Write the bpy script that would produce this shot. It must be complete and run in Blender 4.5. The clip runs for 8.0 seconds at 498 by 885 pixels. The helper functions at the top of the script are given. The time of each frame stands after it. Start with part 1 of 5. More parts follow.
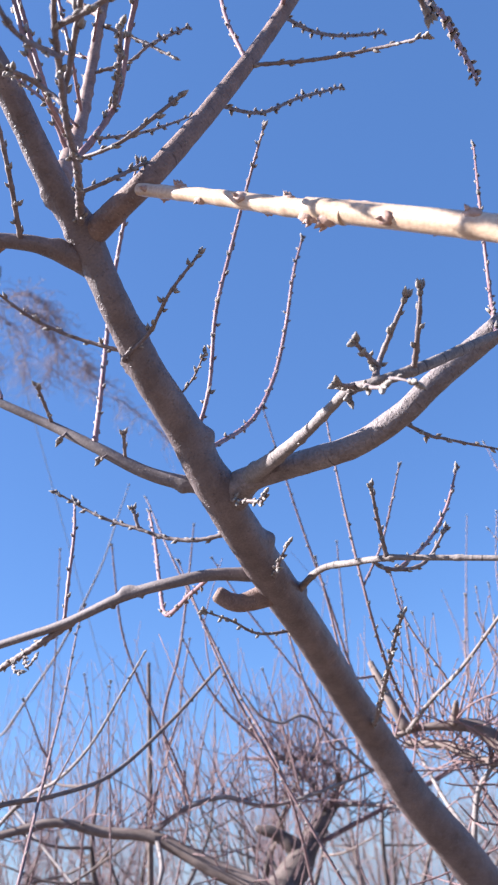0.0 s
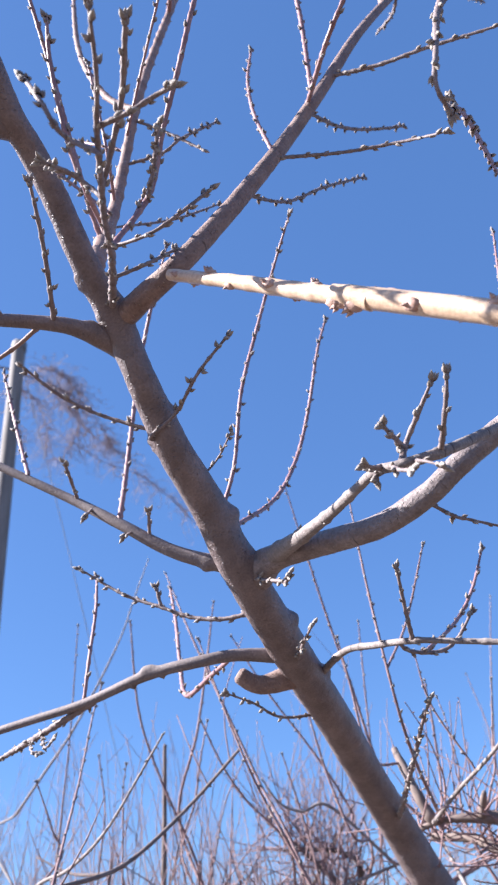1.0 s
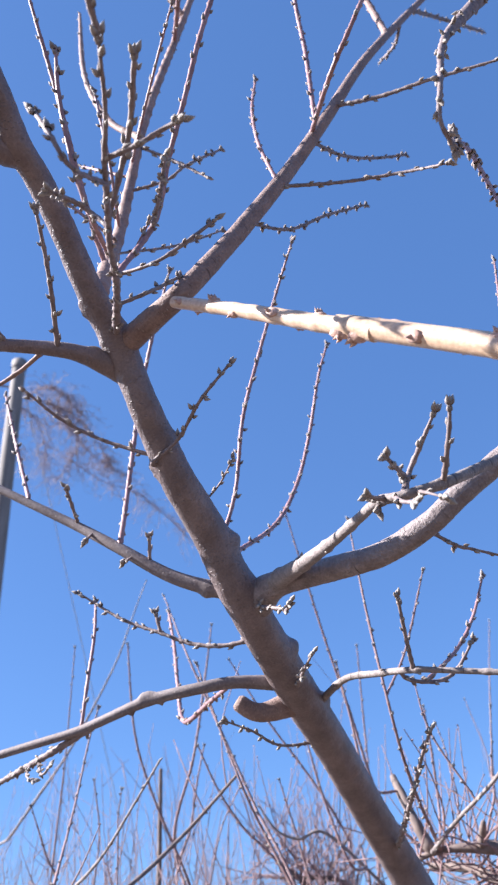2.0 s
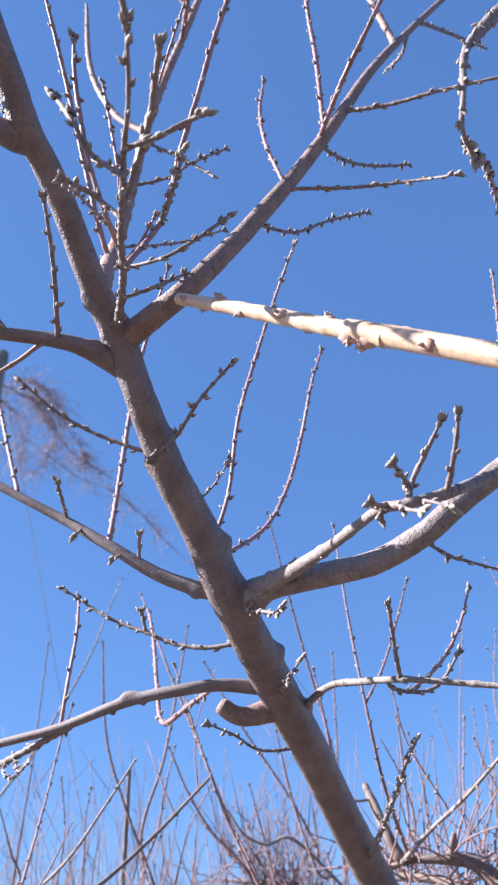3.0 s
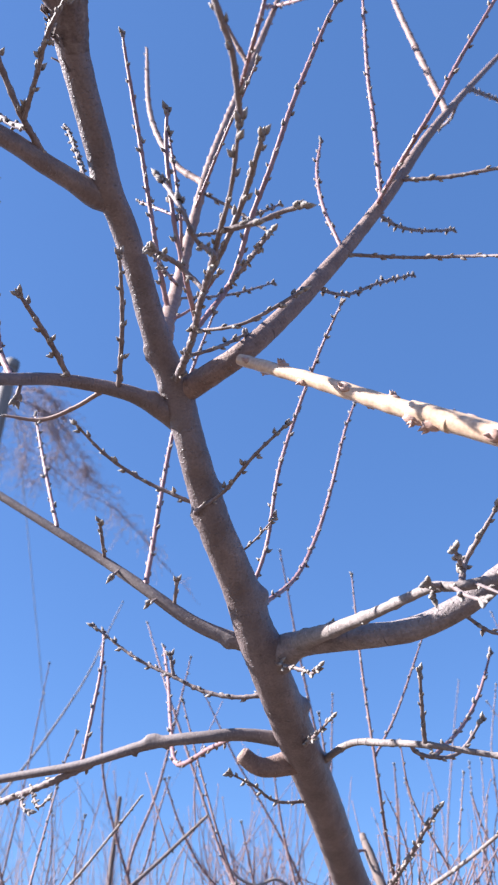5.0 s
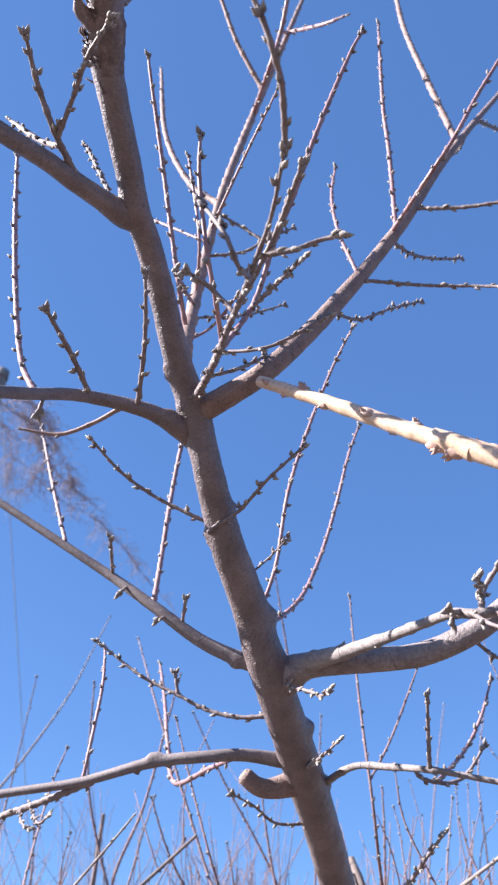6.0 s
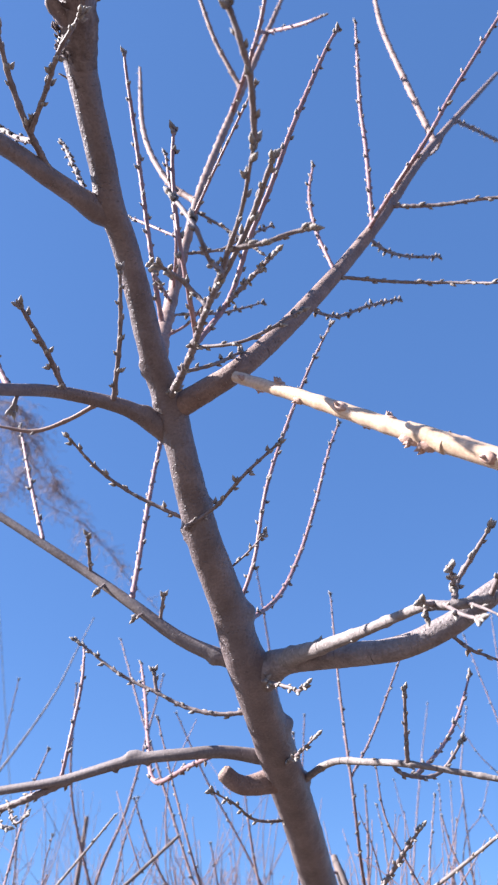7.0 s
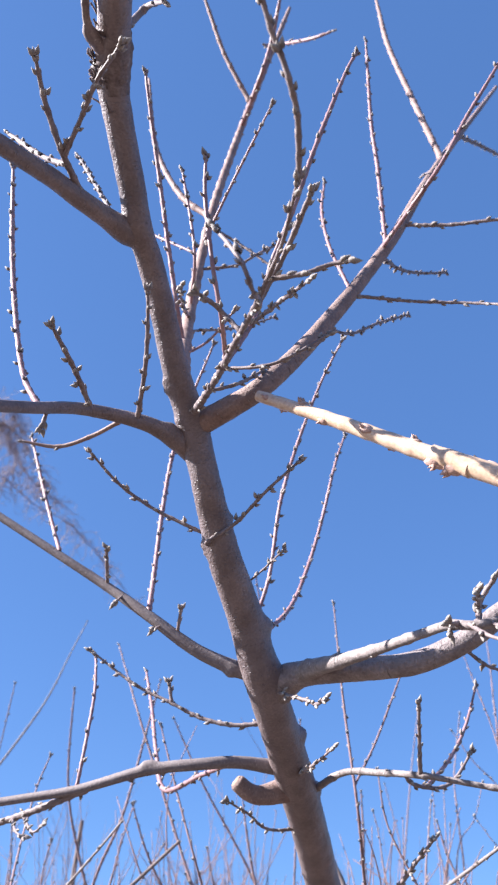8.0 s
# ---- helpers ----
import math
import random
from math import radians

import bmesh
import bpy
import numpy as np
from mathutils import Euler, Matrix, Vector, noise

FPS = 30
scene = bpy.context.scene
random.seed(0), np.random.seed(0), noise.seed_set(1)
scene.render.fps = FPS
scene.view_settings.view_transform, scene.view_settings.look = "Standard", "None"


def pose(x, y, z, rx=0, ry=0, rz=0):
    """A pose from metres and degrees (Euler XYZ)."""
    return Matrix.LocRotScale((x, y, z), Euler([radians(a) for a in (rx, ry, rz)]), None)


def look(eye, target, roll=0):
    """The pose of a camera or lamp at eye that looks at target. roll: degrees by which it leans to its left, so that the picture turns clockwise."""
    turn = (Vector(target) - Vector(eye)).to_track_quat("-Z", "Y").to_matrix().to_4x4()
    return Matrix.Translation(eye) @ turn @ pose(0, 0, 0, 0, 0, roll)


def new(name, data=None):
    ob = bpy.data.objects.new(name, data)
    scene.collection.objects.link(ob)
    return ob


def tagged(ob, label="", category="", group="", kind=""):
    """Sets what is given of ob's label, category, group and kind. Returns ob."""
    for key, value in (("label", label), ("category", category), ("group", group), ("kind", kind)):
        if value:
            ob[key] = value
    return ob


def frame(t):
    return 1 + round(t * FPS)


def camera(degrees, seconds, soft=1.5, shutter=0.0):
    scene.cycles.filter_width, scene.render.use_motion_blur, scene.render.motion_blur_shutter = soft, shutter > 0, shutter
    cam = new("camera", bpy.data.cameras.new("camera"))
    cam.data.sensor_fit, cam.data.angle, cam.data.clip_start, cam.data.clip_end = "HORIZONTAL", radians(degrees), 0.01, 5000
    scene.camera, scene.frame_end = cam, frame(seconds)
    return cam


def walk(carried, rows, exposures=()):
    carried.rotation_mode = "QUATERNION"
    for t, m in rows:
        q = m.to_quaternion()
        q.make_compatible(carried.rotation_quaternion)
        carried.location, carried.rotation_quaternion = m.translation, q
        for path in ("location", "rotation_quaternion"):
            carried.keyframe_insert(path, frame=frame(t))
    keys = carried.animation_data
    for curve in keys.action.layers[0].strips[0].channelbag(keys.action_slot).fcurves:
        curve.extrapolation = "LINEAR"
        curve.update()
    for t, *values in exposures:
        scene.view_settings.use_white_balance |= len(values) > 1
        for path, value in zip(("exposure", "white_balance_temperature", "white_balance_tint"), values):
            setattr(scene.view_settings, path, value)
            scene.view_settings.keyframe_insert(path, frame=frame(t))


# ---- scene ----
cam = camera(34.2, 8.0, soft=2.3)
# a small lens, held sharp at the tree's limbs
cam.data.dof.use_dof = True
cam.data.dof.focus_distance = 0.82
cam.data.dof.aperture_fstop = 16.0
# time, eye, target, roll
PATH = [
    (0, (0.015, 0.047, 1.522), (0.093, 1.807, 2.47), -6.3),
    (0.5, (0.007, 0.047, 1.523), (0.062, 1.768, 2.541), -5.4),
    (1, (0.008, 0.04, 1.524), (0.055, 1.704, 2.633), -5.3),
    (1.5, (0.007, 0.028, 1.531), (0.042, 1.67, 2.672), -4.8),
    (2.8, (-0.01, 0.049, 1.529), (0.101, 1.681, 2.679), -4.4),
    (3, (-0.017, 0.042, 1.534), (0.092, 1.673, 2.686), -3.4),
    (3.5, (-0.023, 0.043, 1.532), (0.073, 1.666, 2.696), -1.8),
    (4, (-0.016, 0.038, 1.526), (0.1, 1.662, 2.688), -2.3),
    (4.5, (-0.037, 0.026, 1.537), (0.085, 1.651, 2.698), -2.3),
    (5, (-0.074, 0.004, 1.554), (0.035, 1.601, 2.752), 0.8),
    (5.2, (-0.084, 0.004, 1.553), (0.02, 1.58, 2.781), 1.6),
    (6.3, (-0.112, -0.002, 1.553), (0.04, 1.564, 2.787), 1.6),
    (6.5, (-0.103, -0.001, 1.548), (0.052, 1.562, 2.786), 1.4),
    (7, (-0.099, 0.002, 1.547), (0.079, 1.564, 2.784), 0.7),
    (7.5, (-0.115, 0.003, 1.544), (0.081, 1.565, 2.777), 0.4),
    (8, (-0.142, -0.018, 1.551), (0.07, 1.538, 2.789), 0.5),
]
walk(cam, [(t, look(eye, target, roll)) for t, eye, target, roll in PATH], exposures=((0.0, 2.0, 6250, 14), (8.0, 2.0, 6250, 14)))

# ---- world, sun, exposure ----
SUN_DIR = Vector((-0.829, 0.000, 0.559)).normalized()
world = bpy.data.worlds.new("sky")
scene.world = world
world.use_nodes = True
wn = world.node_tree.nodes
sky = wn.new("ShaderNodeTexSky")
sky.sky_type = "NISHITA"
sky.sun_disc = False
sky.sun_elevation = math.asin(SUN_DIR.z)
sky.sun_rotation = math.atan2(SUN_DIR.x, SUN_DIR.y) % (2 * math.pi)
sky.altitude = 200
sky.air_density = 1.0
sky.dust_density = 0.4
sky.ozone_density = 8.0
wn["Background"].inputs["Strength"].default_value = 0.05
haze = wn.new("ShaderNodeMix")
haze.data_type = "RGBA"
haze.inputs["Factor"].default_value = 0.34
haze.inputs["B"].default_value = (0.78, 1.9, 4.6, 1)
world.node_tree.links.new(sky.outputs["Color"], haze.inputs["A"])
world.node_tree.links.new(haze.outputs["Result"], wn["Background"].inputs["Color"])

sun = new("sun", bpy.data.lights.new("sun", "SUN"))
sun.data.energy = 4.6
sun.data.angle = radians(0.55)
sun.data.color = (1.0, 0.95, 0.91)
sun.matrix_world = look(tuple(SUN_DIR * 20), (0, 0, 0))

# ---- materials ----
def material(name, dark, light, rough=0.75, scale=90.0, stretch=0.25, bump=0.5, spots=0.0, spot_colour=(0.5, 0.45, 0.4), fine=600.0, sheen=0.3, marks=None, mark_cut=0.64):
    """Bark: two scales of mottling along the stem, pale lenticels and fine relief."""
    m = bpy.data.materials.new(name)
    m.use_nodes = True
    n, l = m.node_tree.nodes, m.node_tree.links
    b = n["Principled BSDF"]
    uv = n.new("ShaderNodeUVMap")
    info = n.new("ShaderNodeObjectInfo")
    mp = n.new("ShaderNodeMapping")
    mp.inputs["Scale"].default_value = (1.0, stretch, 1.0)
    l.new(uv.outputs["UV"], mp.inputs["Vector"])
    off = n.new("ShaderNodeVectorMath")
    off.operation = "ADD"
    l.new(mp.outputs["Vector"], off.inputs[0])
    l.new(info.outputs["Random"], off.inputs[1])
    big = n.new("ShaderNodeTexNoise")
    big.inputs["Scale"].default_value = scale
    big.inputs["Detail"].default_value = 6
    big.inputs["Roughness"].default_value = 0.65
    l.new(off.outputs["Vector"], big.inputs["Vector"])
    small = n.new("ShaderNodeTexNoise")
    small.inputs["Scale"].default_value = fine
    small.inputs["Detail"].default_value = 4
    l.new(uv.outputs["UV"], small.inputs["Vector"])
    mix = n.new("ShaderNodeMix")
    mix.data_type = "RGBA"
    mix.inputs["A"].default_value = (*dark, 1)
    mix.inputs["B"].default_value = (*light, 1)
    ramp = n.new("ShaderNodeMapRange")
    ramp.inputs["From Min"].default_value = 0.32
    ramp.inputs["From Max"].default_value = 0.68
    l.new(big.outputs["Fac"], ramp.inputs["Value"])
    l.new(ramp.outputs["Result"], mix.inputs["Factor"])
    grain = n.new("ShaderNodeMix")
    grain.data_type = "RGBA"
    grain.blend_type = "OVERLAY"
    grain.inputs["Factor"].default_value = 0.5
    l.new(mix.outputs["Result"], grain.inputs["A"])
    l.new(small.outputs["Fac"], grain.inputs["B"])
    last = grain.outputs["Result"]
    height = n.new("ShaderNodeMath")
    height.operation = "MULTIPLY_ADD"
    height.inputs[1].default_value = 0.45
    l.new(small.outputs["Fac"], height.inputs[0])
    l.new(big.outputs["Fac"], height.inputs[2])
    top = height.outputs["Value"]
    if spots > 0:
        lm = n.new("ShaderNodeMapping")
        lm.inputs["Scale"].default_value = (110.0, 330.0, 1.0)
        l.new(uv.outputs["UV"], lm.inputs["Vector"])
        vor = n.new("ShaderNodeTexVoronoi")
        vor.inputs["Scale"].default_value = 1.0
        l.new(lm.outputs["Vector"], vor.inputs["Vector"])
        cut = n.new("ShaderNodeMapRange")
        cut.inputs["From Min"].default_value = 0.14 + 0.16 * spots
        cut.inputs["From Max"].default_value = 0.05 + 0.1 * spots
        l.new(vor.outputs["Distance"], cut.inputs["Value"])
        dots = n.new("ShaderNodeMix")
        dots.data_type = "RGBA"
        dots.inputs["B"].default_value = (*spot_colour, 1)
        part_of = n.new("ShaderNodeMath")
        part_of.operation = "MULTIPLY"
        part_of.inputs[1].default_value = 0.6
        l.new(cut.outputs["Result"], part_of.inputs[0])
        l.new(part_of.outputs["Value"], dots.inputs["Factor"])
        l.new(last, dots.inputs["A"])
        last = dots.outputs["Result"]
        add = n.new("ShaderNodeMath")
        add.operation = "MULTIPLY_ADD"
        add.inputs[1].default_value = 0.5
        l.new(cut.outputs["Result"], add.inputs[0])
        l.new(top, add.inputs[2])
        top = add.outputs["Value"]
    if marks:
        mm = n.new("ShaderNodeMapping")
        mm.inputs["Scale"].default_value = (*marks, 1.0)
        l.new(off.outputs["Vector"], mm.inputs["Vector"])
        scar = n.new("ShaderNodeTexNoise")
        scar.inputs["Scale"].default_value = 1.0
        scar.inputs["Detail"].default_value = 3
        l.new(mm.outputs["Vector"], scar.inputs["Vector"])
        cut2 = n.new("ShaderNodeMapRange")
        cut2.inputs["From Min"].default_value = mark_cut
        cut2.inputs["From Max"].default_value = mark_cut + 0.07
        cut2.inputs["To Max"].default_value = 0.75
        l.new(scar.outputs["Fac"], cut2.inputs["Value"])
        dark_mix = n.new("ShaderNodeMix")
        dark_mix.data_type = "RGBA"
        dark_mix.inputs["B"].default_value = (*(c * 0.35 for c in dark), 1)
        l.new(cut2.outputs["Result"], dark_mix.inputs["Factor"])
        l.new(last, dark_mix.inputs["A"])
        last = dark_mix.outputs["Result"]
    l.new(last, b.inputs["Base Color"])
    b.inputs["Roughness"].default_value = rough
    b.inputs["Specular IOR Level"].default_value = sheen
    bm_node = n.new("ShaderNodeBump")
    bm_node.inputs["Strength"].default_value = bump
    bm_node.inputs["Distance"].default_value = 0.0028
    l.new(top, bm_node.inputs["Height"])
    l.new(bm_node.outputs["Normal"], b.inputs["Normal"])
    return m


BARK = material("limb_bark", (0.106, 0.076, 0.073), (0.205, 0.157, 0.151), 0.54, 30, 0.9, 0.95, 0.5, (0.27, 0.215, 0.205), fine=340, sheen=0.75, marks=(90, 200), mark_cut=0.69)
GREYBARK = material("grey_limb_bark", (0.135, 0.11, 0.108), (0.22, 0.188, 0.183), 0.72, 45, 0.5, 0.3, 0.4, (0.36, 0.31, 0.3), fine=260, marks=(60, 300), mark_cut=0.72)
# lighter copy of the limb bark: the bough's sunlit base is put into its colour
MIDBARK = material("sunlit_bough_bark", (0.165, 0.132, 0.126), (0.29, 0.245, 0.234), 0.55, 50, 0.9, 1.0, 0.6, (0.45, 0.39, 0.36), fine=280, marks=(30, 320), mark_cut=0.66)
# reddish-brown bark, lightened and warmed so that sunlight sits in its colour
LIT_TANBARK = material("sunlit_tan_bark", (0.172, 0.116, 0.1), (0.29, 0.21, 0.182), 0.7, 45, 0.7, 1.0, 0.6, (0.48, 0.40, 0.36), fine=280, marks=(60, 300), mark_cut=0.67)
PALE = material("grey_bark", (0.165, 0.138, 0.13), (0.29, 0.252, 0.235), 0.7, 70, 0.8, 0.5, 0.4, (0.54, 0.49, 0.45), fine=300, marks=(9, 330), mark_cut=0.62)
ROSE = material("rosy_bark", (0.19, 0.122, 0.104), (0.325, 0.232, 0.2), 0.65, 60, 0.6, 0.4, 0.35, (0.5, 0.42, 0.37), fine=300)
TWIG = material("twig_bark", (0.13, 0.1, 0.099), (0.265, 0.214, 0.204), 0.6, 110, 0.6, 0.35, 0.2, fine=400)
SHOOT = material("shoot_bark", (0.195, 0.103, 0.106), (0.335, 0.215, 0.215), 0.5, 80, 0.4, 0.2, 0.15, (0.42, 0.33, 0.31), fine=300, sheen=0.35)
BUD = material("bud_scales", (0.085, 0.066, 0.058), (0.28, 0.235, 0.21), 0.7, 420, 1.0, 0.3)


def downy_lit_tips(m, colour):
    """Pale silky hairs towards the point of a bud, with sun glints put into their colour."""
    n, l = m.node_tree.nodes, m.node_tree.links
    split = n.new("ShaderNodeSeparateXYZ")
    l.new(n["UV Map"].outputs["UV"], split.inputs["Vector"])
    near = n.new("ShaderNodeMapRange")
    near.inputs["From Min"].default_value = 0.0015
    near.inputs["From Max"].default_value = 0.0062
    near.inputs["To Max"].default_value = 0.85
    l.new(split.outputs["Y"], near.inputs["Value"])
    mix = n.new("ShaderNodeMix")
    mix.data_type = "RGBA"
    mix.inputs["B"].default_value = (*colour, 1)
    base = n["Principled BSDF"].inputs["Base Color"]
    l.new(base.links[0].from_socket, mix.inputs["A"])
    l.new(near.outputs["Result"], mix.inputs["Factor"])
    l.new(mix.outputs["Result"], base)


downy_lit_tips(BUD, (0.40, 0.37, 0.33))
CUT = material("cut_wood", (0.22, 0.135, 0.092), (0.38, 0.255, 0.18), 0.8, 120, 1.0, 0.5)
FAR = material("far_bark", (0.115, 0.087, 0.076), (0.225, 0.176, 0.154), 0.8, 60, 0.5, 0.3)
# far bark made darker: shade under the tangled twigs is put into the colour
SHADEBARK = material("shaded_far_bark", (0.075, 0.057, 0.05), (0.16, 0.126, 0.112), 0.85, 40, 0.5, 0.8, fine=200)
FARSHOOT = material("far_shoot_bark", (0.165, 0.1, 0.099), (0.262, 0.174, 0.168), 0.6, 60, 0.4, 0.2)
DROOP = material("drooping_twig_bark", (0.24, 0.17, 0.16), (0.37, 0.28, 0.26), 0.7, 60, 0.4, 0.2)
POLEWOOD = material("weathered_pole", (0.16, 0.145, 0.135), (0.30, 0.28, 0.26), 0.85, 12, 0.1, 0.4, fine=90)
STICK = material("stick_bark", (0.50, 0.34, 0.22), (0.68, 0.51, 0.37), 0.34, 50, 0.25, 0.12, 0.12, (0.50, 0.36, 0.24), fine=260, sheen=0.7)
KNOB = material("stick_knob", (0.36, 0.215, 0.165), (0.56, 0.39, 0.32), 0.6, 200, 1.0, 0.6)
CRUST = material("flaking_bark", (0.10, 0.075, 0.072), (0.24, 0.2, 0.195), 0.85, 90, 0.6, 0.9, fine=300)
SOIL = material("orchard_soil", (0.066, 0.049, 0.039), (0.132, 0.1, 0.08), 0.95, 2.0, 1.0, 0.6, fine=40)

# ---- stems ----
def smooth(points, radii, step):
    """Points and radii along a rounded curve through the given ones, about step apart."""
    P = [Vector(p) for p in points]
    P = [P[0] * 2 - P[1]] + P + [P[-1] * 2 - P[-2]]
    out, rad = [], []
    for i in range(1, len(P) - 2):
        a, b, c, d = P[i - 1:i + 3]
        k = max(2, int((c - b).length / step))
        for j in range(k):
            t = j / k
            out.append(0.5 * (2 * b + (c - a) * t + (2 * a - 5 * b + 4 * c - d) * t * t + (3 * b - a - 3 * c + d) * t ** 3))
            rad.append(radii[i - 1] + (radii[i] - radii[i - 1]) * t)
    out.append(P[-2])
    rad.append(radii[-1])
    return out, rad


def frames_along(path):
    """A tangent and two normals at each point, turned as little as possible."""
    tang = [(path[min(i + 1, len(path) - 1)] - path[max(i - 1, 0)]).normalized() for i in range(len(path))]
    side = tang[0].orthogonal().normalized()
    out = []
    for t in tang:
        side = (side - t * side.dot(t)).normalized()
        out.append((t, side, t.cross(side)))
    return out


class Soup:
    """Vertices, faces and stem coordinates of one mesh."""
    def __init__(self):
        self.v, self.f, self.uv, self.mat = [], [], [], []

    def tube(self, path, rad, sides, lumps=0.0, seed=0, flat=False, flat_mat=0, warts=0.0, knots=()):
        base = len(self.v)
        fr = frames_along(path)
        run, coords = 0.0, []
        for i, (p, r) in enumerate(zip(path, rad)):
            if i:
                run += (p - path[i - 1]).length
            t, a, b = fr[i]
            for k in range(sides):
                w = 2 * math.pi * k / sides
                d = a * math.cos(w) + b * math.sin(w)
                g = 1.0
                if lumps:
                    q = Vector((math.cos(w) * 1.3 + seed * 7.1, math.sin(w) * 1.3, run / max(r, 0.004) * 0.55 + seed))
                    g += lumps * (noise.noise(q) * 0.6 + noise.noise(q * 3.1) * 0.4)
                if warts:
                    q = (p + d * r) * 60
                    g += min(1.0, 0.016 / r) * (warts * noise.noise(q) + warts * 1.7 * max(0.0, noise.noise(q * 3.3) - 0.1))
                at = p + d * r * g
                for spot, size, high in knots:
                    away = (at - spot).length
                    if away < size * 2.2:
                        at = at + d * high * math.exp(-(away / size) ** 2)
                self.v.append(at)
                coords.append((k, run, r))
        n = len(path)
        for i in range(n - 1):
            for k in range(sides):
                k2 = (k + 1) % sides
                self.f.append((base + i * sides + k, base + i * sides + k2, base + (i + 1) * sides + k2, base + (i + 1) * sides + k))
                r = rad[i]
                c = 2 * math.pi * r / sides
                v0, v1 = coords[i * sides][1], coords[(i + 1) * sides][1]
                self.uv += [(k * c, v0), ((k + 1) * c, v0), ((k + 1) * c, v1), (k * c, v1)]
                self.mat.append(0)
        tip = path[-1] + fr[-1][0] * (0.0 if flat else rad[-1] * 0.7)
        rim = base + (n - 1) * sides
        if flat:
            self.v += self.v[rim:rim + sides]
            rim += sides
        self.v.append(tip)
        for k in range(sides):
            self.f.append((rim + k, rim + (k + 1) % sides, rim + sides))
            c = 2 * math.pi / sides
            self.uv += [(rad[-1] * math.cos(k * c), rad[-1] * math.sin(k * c)), (rad[-1] * math.cos(k * c + c), rad[-1] * math.sin(k * c + c)), (0.0, 0.0)]
            self.mat.append(flat_mat)
        return self

    def bud(self, at, along, size, width=0.3):
        """A pointed egg."""
        base, sides = len(self.v), 6
        t = along.normalized()
        a = t.orthogonal().normalized()
        b = t.cross(a)
        prof = ((0.0, 0.75), (0.25, 1.0), (0.52, 0.78), (0.8, 0.32))
        for h, r in prof:
            for k in range(sides):
                w = 2 * math.pi * k / sides
                self.v.append(at + t * size * h + (a * math.cos(w) + b * math.sin(w)) * size * width * r)
        self.v.append(at + t * size)
        for i in range(3):
            for k in range(sides):
                self.f.append((base + i * sides + k, base + i * sides + (k + 1) % sides, base + (i + 1) * sides + (k + 1) % sides, base + (i + 1) * sides + k))
                self.uv += [(k * 0.001, i * 0.002), (k * 0.001 + 0.001, i * 0.002), (k * 0.001 + 0.001, i * 0.002 + 0.002), (k * 0.001, i * 0.002 + 0.002)]
                self.mat.append(0)
        for k in range(sides):
            self.f.append((base + 18 + k, base + 18 + (k + 1) % sides, base + 24))
            self.uv += [(k * 0.001, 0.006), (k * 0.001 + 0.001, 0.006), (k * 0.001 + 0.0005, 0.008)]
            self.mat.append(0)
        return self

    def blob(self, at, along, out, length, high, wide, seed=0, mat=0):
        """A lumpy cushion, longer along the stem than it is high."""
        base, rings, sides = len(self.v), 6, 10
        t = along.normalized()
        o = (out - t * out.dot(t)).normalized()
        b = t.cross(o)
        for i in range(rings + 1):
            w = math.pi * i / rings
            for k in range(sides):
                u = 2 * math.pi * k / sides
                d = Vector((math.cos(w), math.sin(w) * math.cos(u), math.sin(w) * math.sin(u)))
                g = 1 + 0.35 * noise.noise(d * 1.9 + Vector((seed * 3.7, seed, 0)))
                self.v.append(at + (t * d.x * length + o * d.y * high + b * d.z * wide) * g)
        for i in range(rings):
            for k in range(sides):
                k2 = (k + 1) % sides
                self.f.append((base + i * sides + k, base + i * sides + k2, base + (i + 1) * sides + k2, base + (i + 1) * sides + k))
                self.uv += [(k * 0.001, i * 0.001), (k * 0.001 + 0.001, i * 0.001), (k * 0.001 + 0.001, i * 0.001 + 0.001), (k * 0.001, i * 0.001 + 0.001)]
                self.mat.append(mat)
        return self

    def mesh(self, name, *mats):
        me = bpy.data.meshes.new(name)
        me.from_pydata([tuple(v) for v in self.v], [], self.f)
        layer = me.uv_layers.new(name="UVMap")
        layer.data.foreach_set("uv", np.array(self.uv, dtype=np.float32).ravel())
        for m in mats:
            me.materials.append(m)
        me.polygons.foreach_set("material_index", np.array(self.mat, dtype=np.int32))
        me.polygons.foreach_set("use_smooth", np.ones(len(self.f), dtype=bool))
        me.update()
        return me


def part(name, mesh, parent, label="", kind=""):
    ob = new(name, mesh)
    ob.parent = parent
    if parent.type == "EMPTY":
        ob.matrix_parent_inverse = Matrix.Translation(parent.location).inverted()
    return tagged(ob, label=label, kind=kind)


def thing(name, at, label, category, group="", kind=""):
    ob = new(name)
    ob.location = at
    ob.empty_display_size = 0.1
    return tagged(ob, label, category, group, kind)


BUD_MESHES = []
for spread in ((0.0,), (-0.35, 0.4), (-0.6, 0.05, 0.6)):
    s = Soup()
    for k, w in enumerate(spread):
        s.bud(Vector((w * 0.3, 0, 0.0)), Vector((w, 0.12 * (k % 2), 1.0)), 1.0 if abs(w) > 0.3 or len(spread) == 1 else 0.7)
    BUD_MESHES.append(s.mesh("bud", BUD))

bud_rng = random.Random(5)
bud_count = [0]


def bud_runs(path, gap, first):
    """Distances along a twig at which buds sit."""
    total = sum((q - p).length for p, q in zip(path, path[1:]))
    out, due = [], first
    while due < total - gap * 0.4:
        out.append(due)
        due += gap * bud_rng.uniform(0.7, 1.35)
    return out


